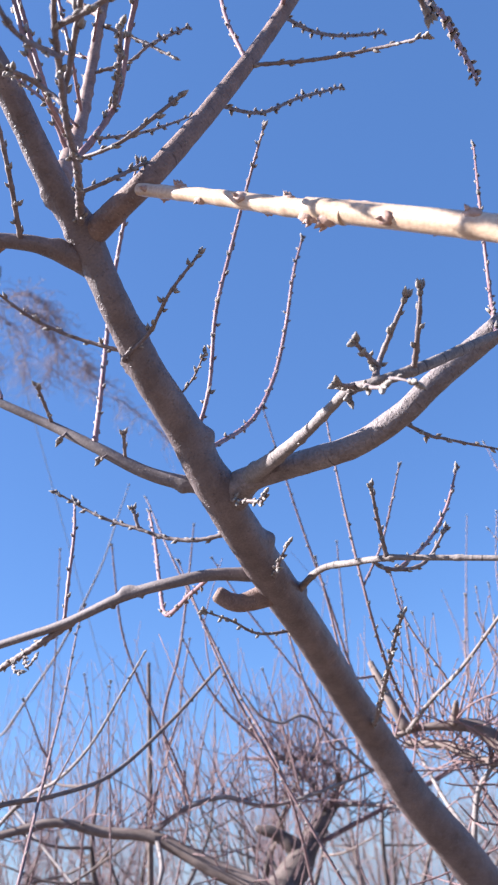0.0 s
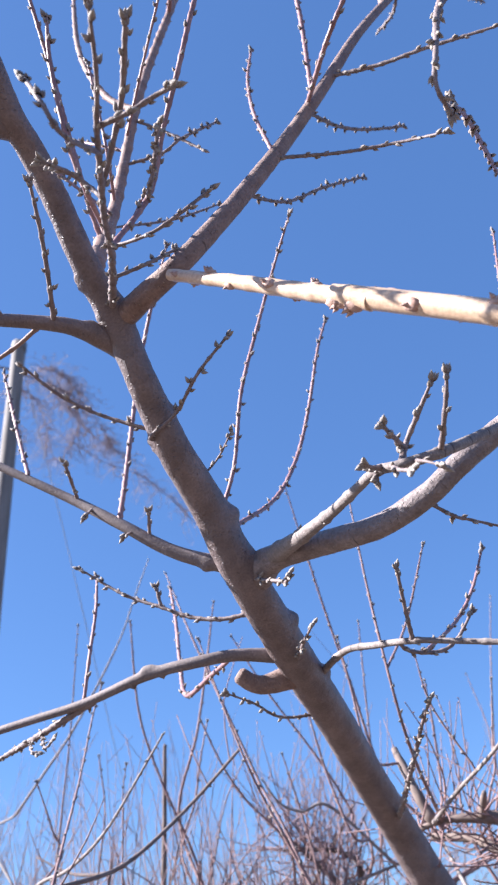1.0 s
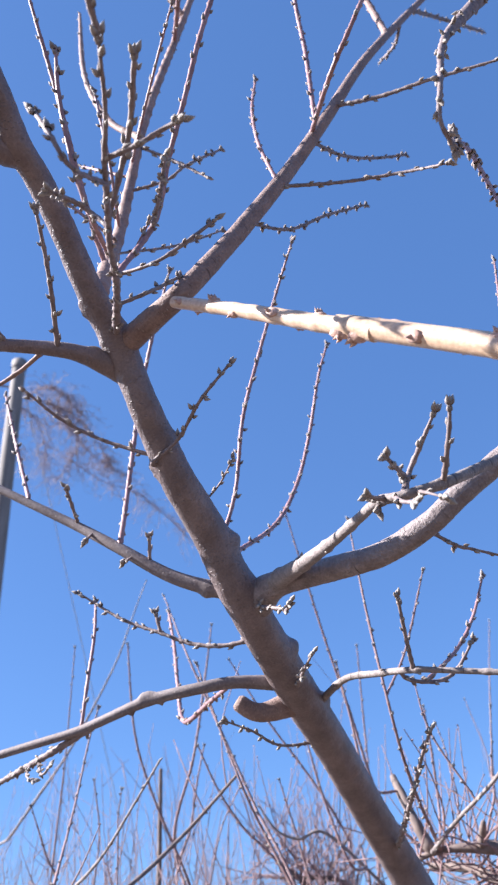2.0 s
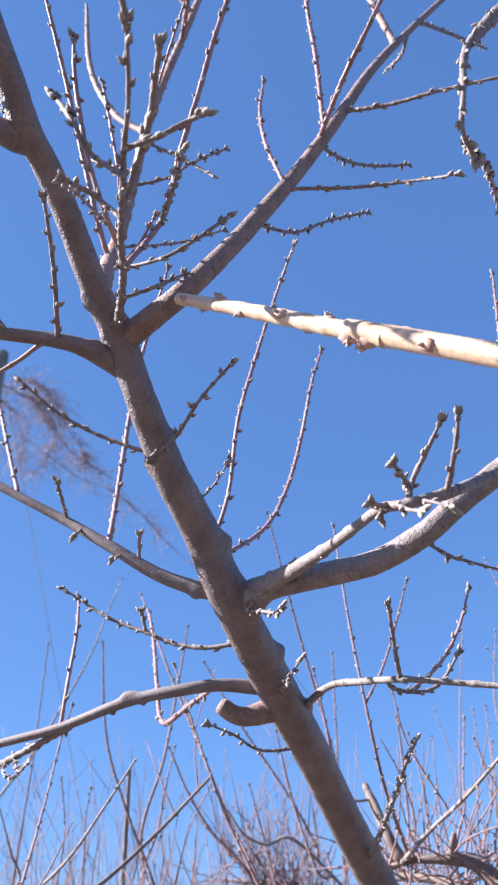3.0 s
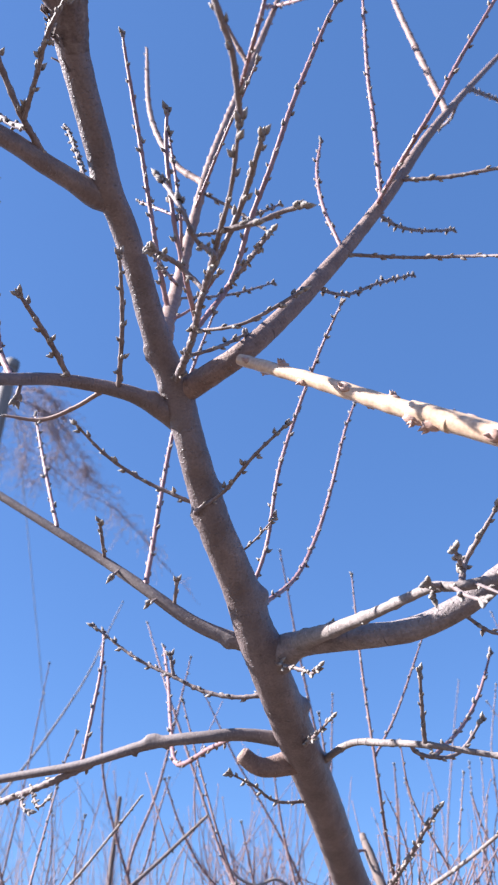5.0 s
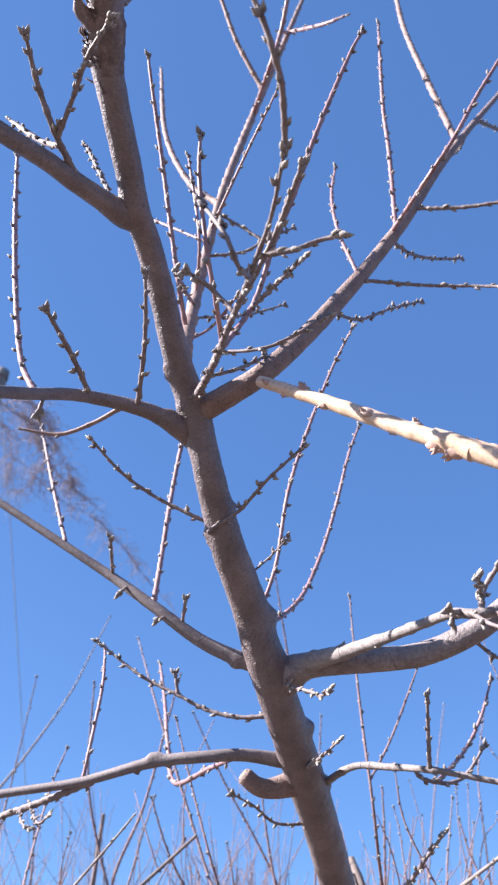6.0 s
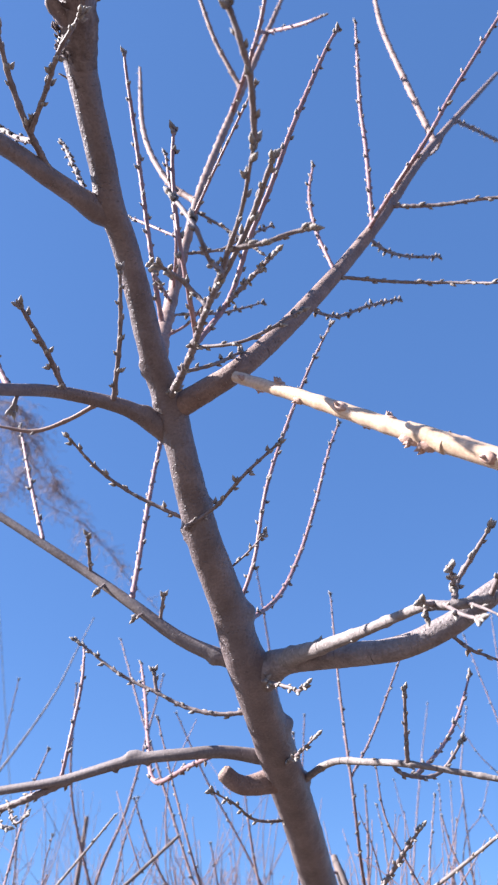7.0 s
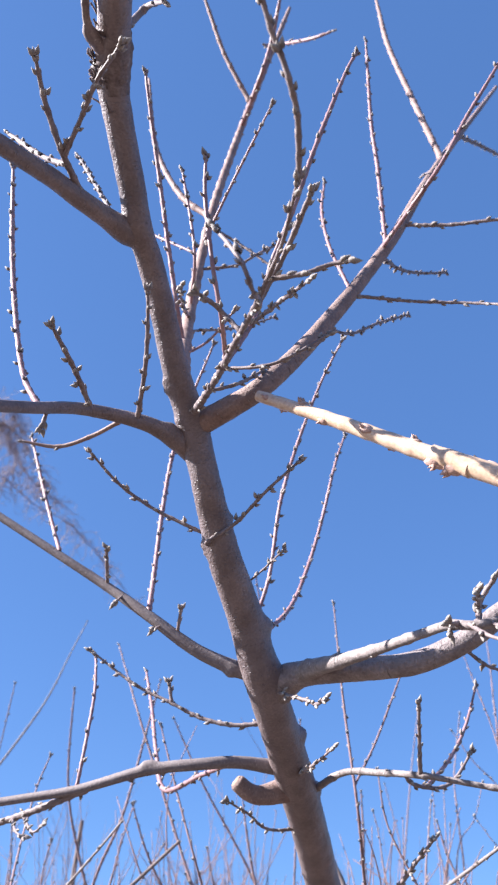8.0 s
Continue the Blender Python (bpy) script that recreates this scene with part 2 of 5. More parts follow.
def set_buds(owner, path, rad, runs, size, single):
    """Buds along a twig: each a part while they can be told apart, else one mesh of them."""
    fr = frames_along(path)
    run, turn, k = 0.0, bud_rng.uniform(0, 6.3), 0
    soup = Soup()
    spots = []
    for i in range(1, len(path)):
        run += (path[i] - path[i - 1]).length
        while k < len(runs) and run >= runs[k]:
            k += 1
            turn += 2.4 + bud_rng.uniform(-0.5, 0.5)
            t, a, b = fr[i]
            out = a * math.cos(turn) + b * math.sin(turn)
            spots.append((path[i] + out * rad[i] * 0.8, (t * 2.0 + out).normalized(), size * bud_rng.uniform(0.65, 1.15), bud_rng.choice((0, 0, 1, 1, 2))))
    t = fr[-1][0]
    spots.append((path[-1] - t * rad[-1] * 0.5, t, size * 1.15, 2))
    side = t.orthogonal().normalized()
    for way in (t + side * 0.7, t - side * 0.75):
        spots.append((path[-1] - t * size * 0.8, way, size * 0.9, 0))
    for at, way, big, which in spots:
        if single and bud_count[0] < 300:
            bud_count[0] += 1
            ob = new("bud", BUD_MESHES[which])
            ob.parent = owner
            ob.matrix_local = Matrix.Translation(at) @ way.to_track_quat("Z", "Y").to_matrix().to_4x4() @ Matrix.Rotation(bud_rng.uniform(0, 6.3), 4, "Z") @ Matrix.Scale(big, 4)
        else:
            q = way.orthogonal().normalized()
            for w in ((0.0,), (-0.35, 0.4), (-0.6, 0.05, 0.6))[which]:
                soup.bud(at + q * w * 0.3 * big, way + q * w, big * (0.8 if w == 0.05 else 1.0))
    if soup.v:
        ob = new("bud_rest", soup.mesh("bud_rest", BUD))
        ob.parent = owner
        tagged(ob, kind="stuff")


def swell(path, rad, runs, amount, width):
    """Knuckles where buds and old leaf scars sit."""
    run, out = 0.0, []
    for i, r in enumerate(rad):
        if i:
            run += (path[i] - path[i - 1]).length
        out.append(r * (1 + amount * sum(math.exp(-((run - q) / width) ** 2) for q in runs if abs(run - q) < width * 3)))
    return out


STYLE = {
    "limb": (BARK, 56, 0.03, 0, 0), "grey_limb": (GREYBARK, 40, 0.03, 0, 0), "bough": (MIDBARK, 48, 0.04, 0, 0), "tan": (LIT_TANBARK, 48, 0.04, 0, 0), "pale": (PALE, 14, 0.09, 0.06, 0.0055), "rose": (ROSE, 12, 0.07, 0.045, 0.0055),
    "twig": (TWIG, 9, 0.10, 0.0145, 0.0080), "shoot": (SHOOT, 9, 0.05, 0.018, 0.0078), "bgshoot": (FARSHOOT, 7, 0.05, 0.024, 0.0072),
    "bglimb": (FAR, 12, 0.14, 0.05, 0.006), "bgshade": (SHADEBARK, 20, 0.22, 0.05, 0.006), "bgpale": (PALE, 9, 0.12, 0.04, 0.006),
}
stem_no = [0]
# healed knots and scabs, then swollen forks, on the limbs: place, size and height
SCABS = (((0.005, 0.891, 1.992), 0.011, 0.008), ((0.070, 1.019, 1.904), 0.01, 0.008), ((-0.126, 1.078, 1.876), 0.007, 0.006), ((-0.116, 1.074, 1.878), 0.006, 0.005), ((-0.142, 1.092, 1.858), 0.0025, 0.006), ((-0.102, 1.076, 1.864), 0.003, 0.005), ((-0.142, 0.682, 2.173), 0.006, 0.0042), ((-0.146, 0.674, 2.178), 0.005, 0.0035), ((-0.082, 0.808, 2.048), 0.006, 0.0042), ((-0.079, 0.815, 2.041), 0.004, 0.0028), ((-0.132, 0.704, 2.145), 0.007, 0.0049), ((-0.243, 0.394, 2.327), 0.006, 0.0042), ((-0.246, 0.361, 2.322), 0.007, 0.0049), ((-0.244, 0.375, 2.323), 0.005, 0.0035), ((-0.248, 0.348, 2.320), 0.004, 0.0028), ((0.160, 1.301, 1.817), 0.009, 0.0063), ((-0.032, 0.943, 1.950), 0.007, 0.0049), ((-0.054, 0.787, 2.075), 0.006, 0.0042), ((0.115, 1.136, 1.872), 0.01, 0.007))
FORKS = (((-0.097, 0.701, 2.155), 0.0185, 0.0036), ((-0.123, 0.717, 2.139), 0.018, 0.0025), ((-0.203, 0.534, 2.264), 0.0151, 0.0043), ((0.032, 0.935, 1.943), 0.0226, 0.0065), ((-0.022, 0.937, 1.956), 0.0111, 0.0009), ((0.037, 1.067, 1.879), 0.0124, 0.001), ((-0.130, 0.682, 2.211), 0.0095, 0.0008), ((0.111, 1.108, 1.869), 0.0079, 0.0006))
KNOTS = [(Vector(p), s, h) for p, s, h in SCABS + FORKS]


def stem(tree, name, style, points, radii, single=True, buds=1.0, label="", collar=0.3):
    """One limb, branch, twig or shoot of a tree, tapered, with a collar at its foot, and its buds."""
    stem_no[0] += 1
    m, sides, lumps, gap, size = STYLE[style]
    path, rad = smooth(points, radii, 0.0032 if style in ("limb", "grey_limb", "bough", "tan") else max(0.0025, radii[0] * 0.45))
    if style in ("limb", "grey_limb", "bough", "tan"):
        collar = 0.0
    run, r0 = 0.0, radii[0]
    for i in range(len(path)):
        if i:
            run += (path[i] - path[i - 1]).length
        rad[i] *= 1 + collar * math.exp(-((run / r0 - 1.6) / 1.1) ** 2) - 0.2 * max(0.0, 1 - run / r0)
    runs = []
    if gap:
        last = len(rad) - 1
        rad = [q * (1 - 0.3 * max(0.0, (i / last - 0.75) / 0.25)) for i, q in enumerate(rad)]
        runs = bud_runs(path, gap / max(buds, 0.3), max(gap, radii[0] * 3))
        rad = swell(path, rad, runs, 0.28 if style == "twig" else 0.08 if style in ("bglimb", "bgshade", "bgpale") else 0.2, max(0.0022, radii[-1] * 1.2))
    s = Soup().tube(path, rad, sides, lumps, stem_no[0], warts=0.03 if style in ("limb", "bough", "tan", "pale") else 0.0, knots=KNOTS if style in ("limb", "grey_limb", "bough", "tan") else ())
    ob = part(name, s.mesh(name, m), tree, label)
    if gap and buds:
        set_buds(ob, path, rad, runs, size, single)
    return ob

# ---- ground ----
def ground_sheet():
    bm = bmesh.new()
    bmesh.ops.create_grid(bm, x_segments=60, y_segments=60, size=300)
    for v in bm.verts:
        v.co.z = 0.05 * noise.noise(v.co * 0.21) - 0.02 - 0.03 * max(0.0, v.co.length - 9.0)
    me = bpy.data.meshes.new("ground")
    uvl = bm.loops.layers.uv.new("UVMap")
    for f in bm.faces:
        for lp in f.loops:
            lp[uvl].uv = (lp.vert.co.x, lp.vert.co.y)
    bm.to_mesh(me)
    bm.free()
    me.materials.append(SOIL)
    return tagged(new("ground", me), "bare brown orchard soil", "ground", kind="structure")


ground_sheet()

# ---- the pruned peach tree ----
peach = thing("peach_tree", (0.92, 2.35, 0.0), "bare budding peach tree with leaning grey-brown limbs", "tree")
def cut_stub(tree, points, radii):
    """A sawn-off branch with a pale cut face."""
    path, rad = smooth(points, radii, 0.004)
    rad = [r * (1 + 0.35 * max(0.0, 1 - 1.6 * k / len(rad))) for k, r in enumerate(rad)]
    along = (path[-1] - path[-2]).normalized()
    for step, shrink in ((0.0008, 0.96), (0.0014, 0.87), (0.0018, 0.72)):
        path.append(path[-1] + along * step)
        rad.append(radii[-1] * shrink)
    part("stub", Soup().tube(path, rad, 20, 0.05, 9, flat=True, flat_mat=1).mesh("stub", LIT_TANBARK, CUT), tree, "sawn-off stub with a pale cut face")


stem(peach, "trunk", "limb", [(0.920, 2.350, -0.050), (0.880, 2.280, 0.450), (0.568, 2.008, 1.295), (0.447, 1.856, 1.493), (0.3255, 1.715, 1.629), (0.254, 1.615, 1.7335), (0.189, 1.443, 1.7925), (0.132, 1.266, 1.836), (0.079, 1.106, 1.869), (0.038, 1.001, 1.906), (0.004, 0.930, 1.948), (-0.023, 0.882, 1.998), (-0.055, 0.822, 2.038), (-0.074, 0.784, 2.074), (-0.089, 0.749, 2.103), (-0.110, 0.714, 2.155), (-0.135, 0.662, 2.190), (-0.154, 0.616, 2.227), (-0.174, 0.569, 2.259), (-0.188, 0.533, 2.269), (-0.199, 0.495, 2.290), (-0.213, 0.450, 2.312), (-0.225, 0.403, 2.332), (-0.2225, 0.358, 2.326), (-0.222, 0.250, 2.312), (-0.225, 0.014, 2.279)], [0.0800, 0.0600, 0.0480, 0.0390, 0.0342, 0.0308, 0.0280, 0.0266, 0.0258, 0.0244, 0.0232, 0.0221, 0.0201, 0.0186, 0.0171, 0.0176, 0.0152, 0.0144, 0.0142, 0.0141, 0.0142, 0.0145, 0.0160, 0.0160, 0.0155, 0.0147])
stem(peach, "limb", "tan", [(-0.108, 0.724, 2.152), (-0.074, 0.687, 2.156), (-0.037, 0.665, 2.174), (0.011, 0.666, 2.239), (0.069, 0.681, 2.342), (0.119, 0.694, 2.437), (0.176, 0.704, 2.550), (0.264, 0.749, 2.762), (0.409, 0.865, 3.111), (0.633, 1.044, 3.635), (0.802, 1.178, 4.029)], [0.0105, 0.0132, 0.0122, 0.0113, 0.0104, 0.0094, 0.0087, 0.0074, 0.0066, 0.0058, 0.0050])
stem(peach, "limb", "limb", [(-0.088, 0.7560, 2.1230), (-0.122, 0.7270, 2.1330), (-0.155, 0.7028, 2.1352), (-0.197, 0.6948, 2.1392), (-0.239, 0.6657, 2.1199), (-0.286, 0.6087, 2.0670), (-0.390, 0.4787, 1.9560)], [0.0120, 0.0112, 0.0092, 0.0076, 0.0068, 0.0062, 0.0056])
stem(peach, "limb", "limb", [(-0.188, 0.546, 2.263), (-0.212, 0.528, 2.263), (-0.245, 0.498, 2.255), (-0.273, 0.469, 2.246), (-0.300, 0.442, 2.234), (-0.434, 0.307, 2.174)], [0.0121, 0.0113, 0.0104, 0.0096, 0.0091, 0.0082])
stem(peach, "limb", "bough", [(0.025, 0.954, 1.926), (0.050, 0.918, 1.941), (0.114, 0.857, 1.928), (0.163, 0.817, 1.922), (0.210, 0.786, 1.936), (0.245, 0.767, 1.959), (0.283, 0.759, 1.985), (0.333, 0.745, 2.017), (0.431, 0.717, 2.080)], [0.0178, 0.0152, 0.0137, 0.0132, 0.0128, 0.0126, 0.0126, 0.0129, 0.0116])
stem(peach, "branch", "pale", [(0.028, 0.942, 1.928), (0.053, 0.906, 1.940), (0.082, 0.819, 1.921), (0.104, 0.744, 1.904), (0.119, 0.673, 1.887), (0.129, 0.624, 1.874), (0.145, 0.598, 1.863), (0.185, 0.606, 1.878), (0.233, 0.639, 1.913), (0.305, 0.689, 1.967)], [0.0120, 0.0120, 0.0076, 0.0056, 0.0046, 0.0044, 0.0044, 0.0048, 0.0052, 0.0047], collar=0.01)
stem(peach, "branch", "pale", [(0.101, 1.1380, 1.8620), (0.135, 1.0662, 1.8717), (0.168, 1.0098, 1.8574), (0.203, 0.9584, 1.8413), (0.249, 0.9360, 1.8290), (0.514, 0.8150, 1.7550)], [0.0052, 0.0044, 0.0042, 0.0038, 0.0034, 0.0030])
stem(peach, "limb", "grey_limb", [(-0.002, 0.9400, 1.9450), (-0.072, 0.9446, 1.9743), (-0.139, 0.9482, 2.0204), (-0.197, 0.9612, 2.0644), (-0.267, 0.9702, 2.1114), (-0.474, 0.9982, 2.2494)], [0.0100, 0.0084, 0.0072, 0.0063, 0.0058, 0.0052])
stem(peach, "twig", "twig", [(0.035, 0.994, 1.909), (-0.017, 1.012, 1.908), (-0.059, 1.027, 1.920), (-0.098, 1.037, 1.941), (-0.150, 1.052, 1.970), (-0.215, 1.068, 2.021)], [0.0029, 0.0027, 0.0025, 0.0022, 0.0020, 0.0018])
stem(peach, "limb", "grey_limb", [(0.059, 1.0780, 1.8760), (-0.002, 1.0602, 1.8767), (-0.052, 1.0582, 1.8717), (-0.123, 1.0821, 1.8674), (-0.212, 1.1223, 1.8500), (-0.301, 1.1633, 1.8430), (-0.528, 1.2673, 1.8260)], [0.0096, 0.0080, 0.0075, 0.0071, 0.0059, 0.0056, 0.0050])
stem(peach, "twig", "twig", [(-0.196, 1.115, 1.850), (-0.262, 1.168, 1.835), (-0.313, 1.223, 1.830), (-0.380, 1.297, 1.825)], [0.0041, 0.0042, 0.0039, 0.0035])
cut_stub(peach, [(0.083, 1.118, 1.866), (0.034, 1.102, 1.849), (0.014, 1.097, 1.850), (-0.002, 1.092, 1.860)], [0.0142, 0.0124, 0.0116, 0.0110])
stem(peach, "shoot", "shoot", [(-0.002, 1.058, 1.880), (-0.043, 1.181, 1.893), (-0.089, 1.294, 1.901), (-0.104, 1.374, 1.980), (-0.116, 1.453, 2.083), (-0.132, 1.526, 2.184)], [0.0026, 0.0032, 0.0036, 0.0031, 0.0033, 0.0031])
stem(peach, "twig", "twig", [(-0.098, 1.037, 1.941), (-0.104, 1.030, 1.968)], [0.0022, 0.0022])
stem(peach, "shoot", "shoot", [(-0.212, 1.121, 1.852), (-0.208, 1.127, 1.913), (-0.206, 1.154, 1.993), (-0.213, 1.190, 2.065)], [0.0025, 0.0025, 0.0023, 0.0021])
stem(peach, "shoot", "shoot", [(-0.139, 0.945, 2.025), (-0.136, 0.974, 2.110), (-0.132, 1.009, 2.228), (-0.124, 1.025, 2.338), (-0.106, 1.013, 2.434), (-0.070, 0.959, 2.537)], [0.0034, 0.0033, 0.0033, 0.0031, 0.0029, 0.0022])
stem(peach, "twig", "twig", [(-0.197, 0.958, 2.069), (-0.200, 0.888, 2.081)], [0.0022, 0.0021])
stem(peach, "twig", "twig", [(-0.101, 0.943, 1.997), (-0.099, 0.919, 2.020)], [0.0021, 0.0021])
stem(peach, "shoot", "shoot", [(-0.267, 0.967, 2.116), (-0.309, 1.028, 2.241), (-0.364, 1.104, 2.413)], [0.0027, 0.0027, 0.0023])
stem(peach, "twig", "twig", [(-0.173, 0.952, 2.051), (-0.185, 0.947, 2.033)], [0.0016, 0.0013])
stem(peach, "twig", "twig", [(-0.118, 0.944, 2.009), (-0.133, 0.937, 1.995)], [0.0016, 0.0013])
stem(peach, "twig", "twig", [(-0.064, 0.805, 2.054), (-0.109, 0.809, 2.076), (-0.150, 0.810, 2.097), (-0.190, 0.799, 2.119), (-0.227, 0.766, 2.139)], [0.0024, 0.0022, 0.0020, 0.0020, 0.0017])
stem(peach, "twig", "twig", [(-0.070, 0.802, 2.046), (-0.080, 0.789, 2.041), (-0.049, 0.770, 2.058), (-0.021, 0.723, 2.073), (0.015, 0.698, 2.103)], [0.0022, 0.0022, 0.0020, 0.0018, 0.0018])
stem(peach, "twig", "twig", [(-0.036, 0.857, 2.016), (-0.008, 0.839, 2.037), (0.010, 0.788, 2.038)], [0.0015, 0.0012, 0.0009])
stem(peach, "shoot", "shoot", [(-0.014, 0.898, 1.982), (0.011, 0.900, 2.064), (0.028, 0.904, 2.181), (0.057, 0.915, 2.295), (0.094, 0.895, 2.407), (0.122, 0.845, 2.461)], [0.0026, 0.0025, 0.0026, 0.0025, 0.0023, 0.0020])
stem(peach, "shoot", "shoot", [(-0.010, 0.905, 1.973), (0.064, 1.048, 2.094), (0.110, 1.120, 2.205), (0.142, 1.134, 2.308), (0.171, 1.129, 2.426), (0.197, 1.132, 2.507)], [0.0029, 0.0031, 0.0031, 0.0029, 0.0027, 0.0024])
stem(peach, "twig", "twig", [(0.014, 0.951, 1.933), (0.050, 0.886, 1.898), (0.057, 0.860, 1.884), (0.060, 0.825, 1.879)], [0.0021, 0.0019, 0.0018, 0.0018], buds=1.6)
stem(peach, "twig", "twig", [(0.073, 1.076, 1.866), (0.076, 0.963, 1.851), (0.085, 0.906, 1.852)], [0.0023, 0.0018, 0.0014])
stem(peach, "twig", "twig", [(0.125, 1.238, 1.843), (0.052, 1.164, 1.821), (0.013, 1.104, 1.826), (-0.022, 1.052, 1.827)], [0.0022, 0.0019, 0.0016, 0.0014])
stem(peach, "twig", "twig", [(0.252, 1.604, 1.740), (0.215, 1.172, 1.745), (0.206, 1.018, 1.758), (0.206, 0.940, 1.769)], [0.0041, 0.0027, 0.0024, 0.0020])
stem(peach, "twig", "twig", [(0.181, 0.604, 1.876), (0.179, 0.570, 1.883), (0.180, 0.550, 1.896), (0.181, 0.539, 1.909)], [0.0025, 0.0021, 0.0019, 0.0017])
stem(peach, "twig", "twig", [(0.145, 0.598, 1.864), (0.157, 0.612, 1.894), (0.168, 0.594, 1.911), (0.180, 0.575, 1.930)], [0.0028, 0.0024, 0.0020, 0.0016])
stem(peach, "twig", "twig", [(0.154, 0.611, 1.887), (0.140, 0.580, 1.877), (0.122, 0.539, 1.864)], [0.0022, 0.0019, 0.0018])
stem(peach, "twig", "twig", [(0.133, 0.612, 1.870), (0.123, 0.601, 1.864), (0.112, 0.587, 1.859)], [0.0028, 0.0019, 0.0017], buds=0.5)
stem(peach, "twig", "twig", [(0.129, 0.624, 1.875), (0.126, 0.618, 1.861)], [0.0018, 0.0016], buds=0.5)
stem(peach, "twig", "twig", [(0.138, 0.603, 1.866), (0.133, 0.559, 1.835), (0.135, 0.529, 1.816)], [0.0021, 0.0016, 0.0015], buds=0.5)
stem(peach, "twig", "twig", [(0.156, 0.597, 1.866), (0.155, 0.557, 1.839), (0.162, 0.545, 1.827)], [0.0016, 0.0011, 0.0009], buds=0.5)
stem(peach, "twig", "twig", [(0.206, 0.788, 1.934), (0.240, 0.808, 1.922), (0.259, 0.813, 1.918), (0.285, 0.818, 1.912), (0.323, 0.825, 1.904)], [0.0020, 0.0019, 0.0016, 0.0014, 0.0013])
stem(peach, "twig", "twig", [(0.203, 0.958, 1.842), (0.192, 0.915, 1.871), (0.184, 0.880, 1.901)], [0.0026, 0.0022, 0.0019])
stem(peach, "twig", "twig", [(0.188, 0.976, 1.849), (0.204, 0.990, 1.840), (0.241, 1.004, 1.841), (0.267, 1.009, 1.855), (0.296, 1.010, 1.892)], [0.0021, 0.0024, 0.0024, 0.0022, 0.0020])
stem(peach, "shoot", "shoot", [(0.222, 0.998, 1.839), (0.284, 1.061, 1.896), (0.327, 1.092, 1.954), (0.361, 1.109, 2.023)], [0.0022, 0.0024, 0.0023, 0.0020])
stem(peach, "shoot", "shoot", [(0.090, 0.688, 2.393), (0.076, 0.719, 2.520), (0.076, 0.745, 2.642), (0.089, 0.758, 2.745)], [0.0026, 0.0026, 0.0025, 0.0023])
stem(peach, "shoot", "shoot", [(0.156, 0.700, 2.517), (0.163, 0.702, 2.716), (0.161, 0.694, 2.840), (0.161, 0.659, 3.058)], [0.0033, 0.0034, 0.0032, 0.0027])
stem(peach, "shoot", "shoot", [(0.146, 0.698, 2.498), (0.164, 0.600, 2.479), (0.192, 0.552, 2.510), (0.231, 0.530, 2.593), (0.269, 0.507, 2.665), (0.358, 0.453, 2.835)], [0.0033, 0.0031, 0.0028, 0.0027, 0.0024, 0.0022])
stem(peach, "branch", "rose", [(0.340, 0.809, 2.946), (0.320, 0.832, 3.210), (0.304, 0.858, 3.489), (0.306, 0.873, 3.701), (0.307, 0.878, 3.781)], [0.0060, 0.0062, 0.0058, 0.0056, 0.0050])
stem(peach, "twig", "twig", [(0.394, 0.853, 3.075), (0.393, 0.910, 3.093), (0.385, 0.984, 3.163)], [0.0032, 0.0028, 0.0030])
stem(peach, "twig", "twig", [(0.082, 0.686, 2.378), (0.175, 0.689, 2.384), (0.248, 0.668, 2.369), (0.288, 0.627, 2.327)], [0.0025, 0.0022, 0.0019, 0.0016])
stem(peach, "twig", "twig", [(0.041, 0.674, 2.302), (0.106, 0.757, 2.380), (0.171, 0.808, 2.466), (0.256, 0.890, 2.585)], [0.0021, 0.0021, 0.0021, 0.0021])
stem(peach, "twig", "twig", [(0.141, 0.697, 2.489), (0.202, 0.779, 2.565), (0.264, 0.838, 2.634), (0.348, 0.901, 2.724)], [0.0024, 0.0024, 0.0024, 0.0023])
stem(peach, "twig", "twig", [(0.185, 0.709, 2.580), (0.249, 0.681, 2.555), (0.302, 0.652, 2.538), (0.355, 0.627, 2.522), (0.398, 0.606, 2.508)], [0.0029, 0.0027, 0.0024, 0.0022, 0.0020])
stem(peach, "twig", "twig", [(0.442, 0.892, 3.190), (0.611, 1.073, 3.483), (0.860, 1.330, 3.887)], [0.0035, 0.0036, 0.0036])
stem(peach, "branch", "rose", [(-0.130, 0.676, 2.193), (-0.122, 0.751, 2.370), (-0.110, 0.778, 2.527), (-0.095, 0.789, 2.673), (-0.071, 0.814, 2.847), (-0.024, 0.865, 3.156), (0.067, 0.891, 3.644), (0.076, 0.894, 3.693)], [0.0105, 0.0083, 0.0071, 0.0069, 0.0067, 0.0065, 0.0063, 0.0054])
stem(peach, "shoot", "shoot", [(-0.127, 0.714, 2.279), (-0.140, 0.683, 2.319), (-0.158, 0.651, 2.395), (-0.181, 0.608, 2.496), (-0.204, 0.555, 2.584), (-0.210, 0.540, 2.610)], [0.0033, 0.0031, 0.0029, 0.0028, 0.0026, 0.0023])
stem(peach, "branch", "rose", [(-0.098, 0.787, 2.647), (-0.153, 0.809, 2.734), (-0.207, 0.843, 2.927), (-0.244, 0.902, 3.266)], [0.0052, 0.0051, 0.0048, 0.0040])
stem(peach, "shoot", "shoot", [(-0.120, 0.758, 2.398), (-0.123, 0.690, 2.440), (-0.150, 0.683, 2.612)], [0.0025, 0.0021, 0.0021])
stem(peach, "twig", "twig", [(-0.101, 0.785, 2.623), (-0.047, 0.777, 2.572), (0.003, 0.769, 2.516)], [0.0024, 0.0020, 0.0019])
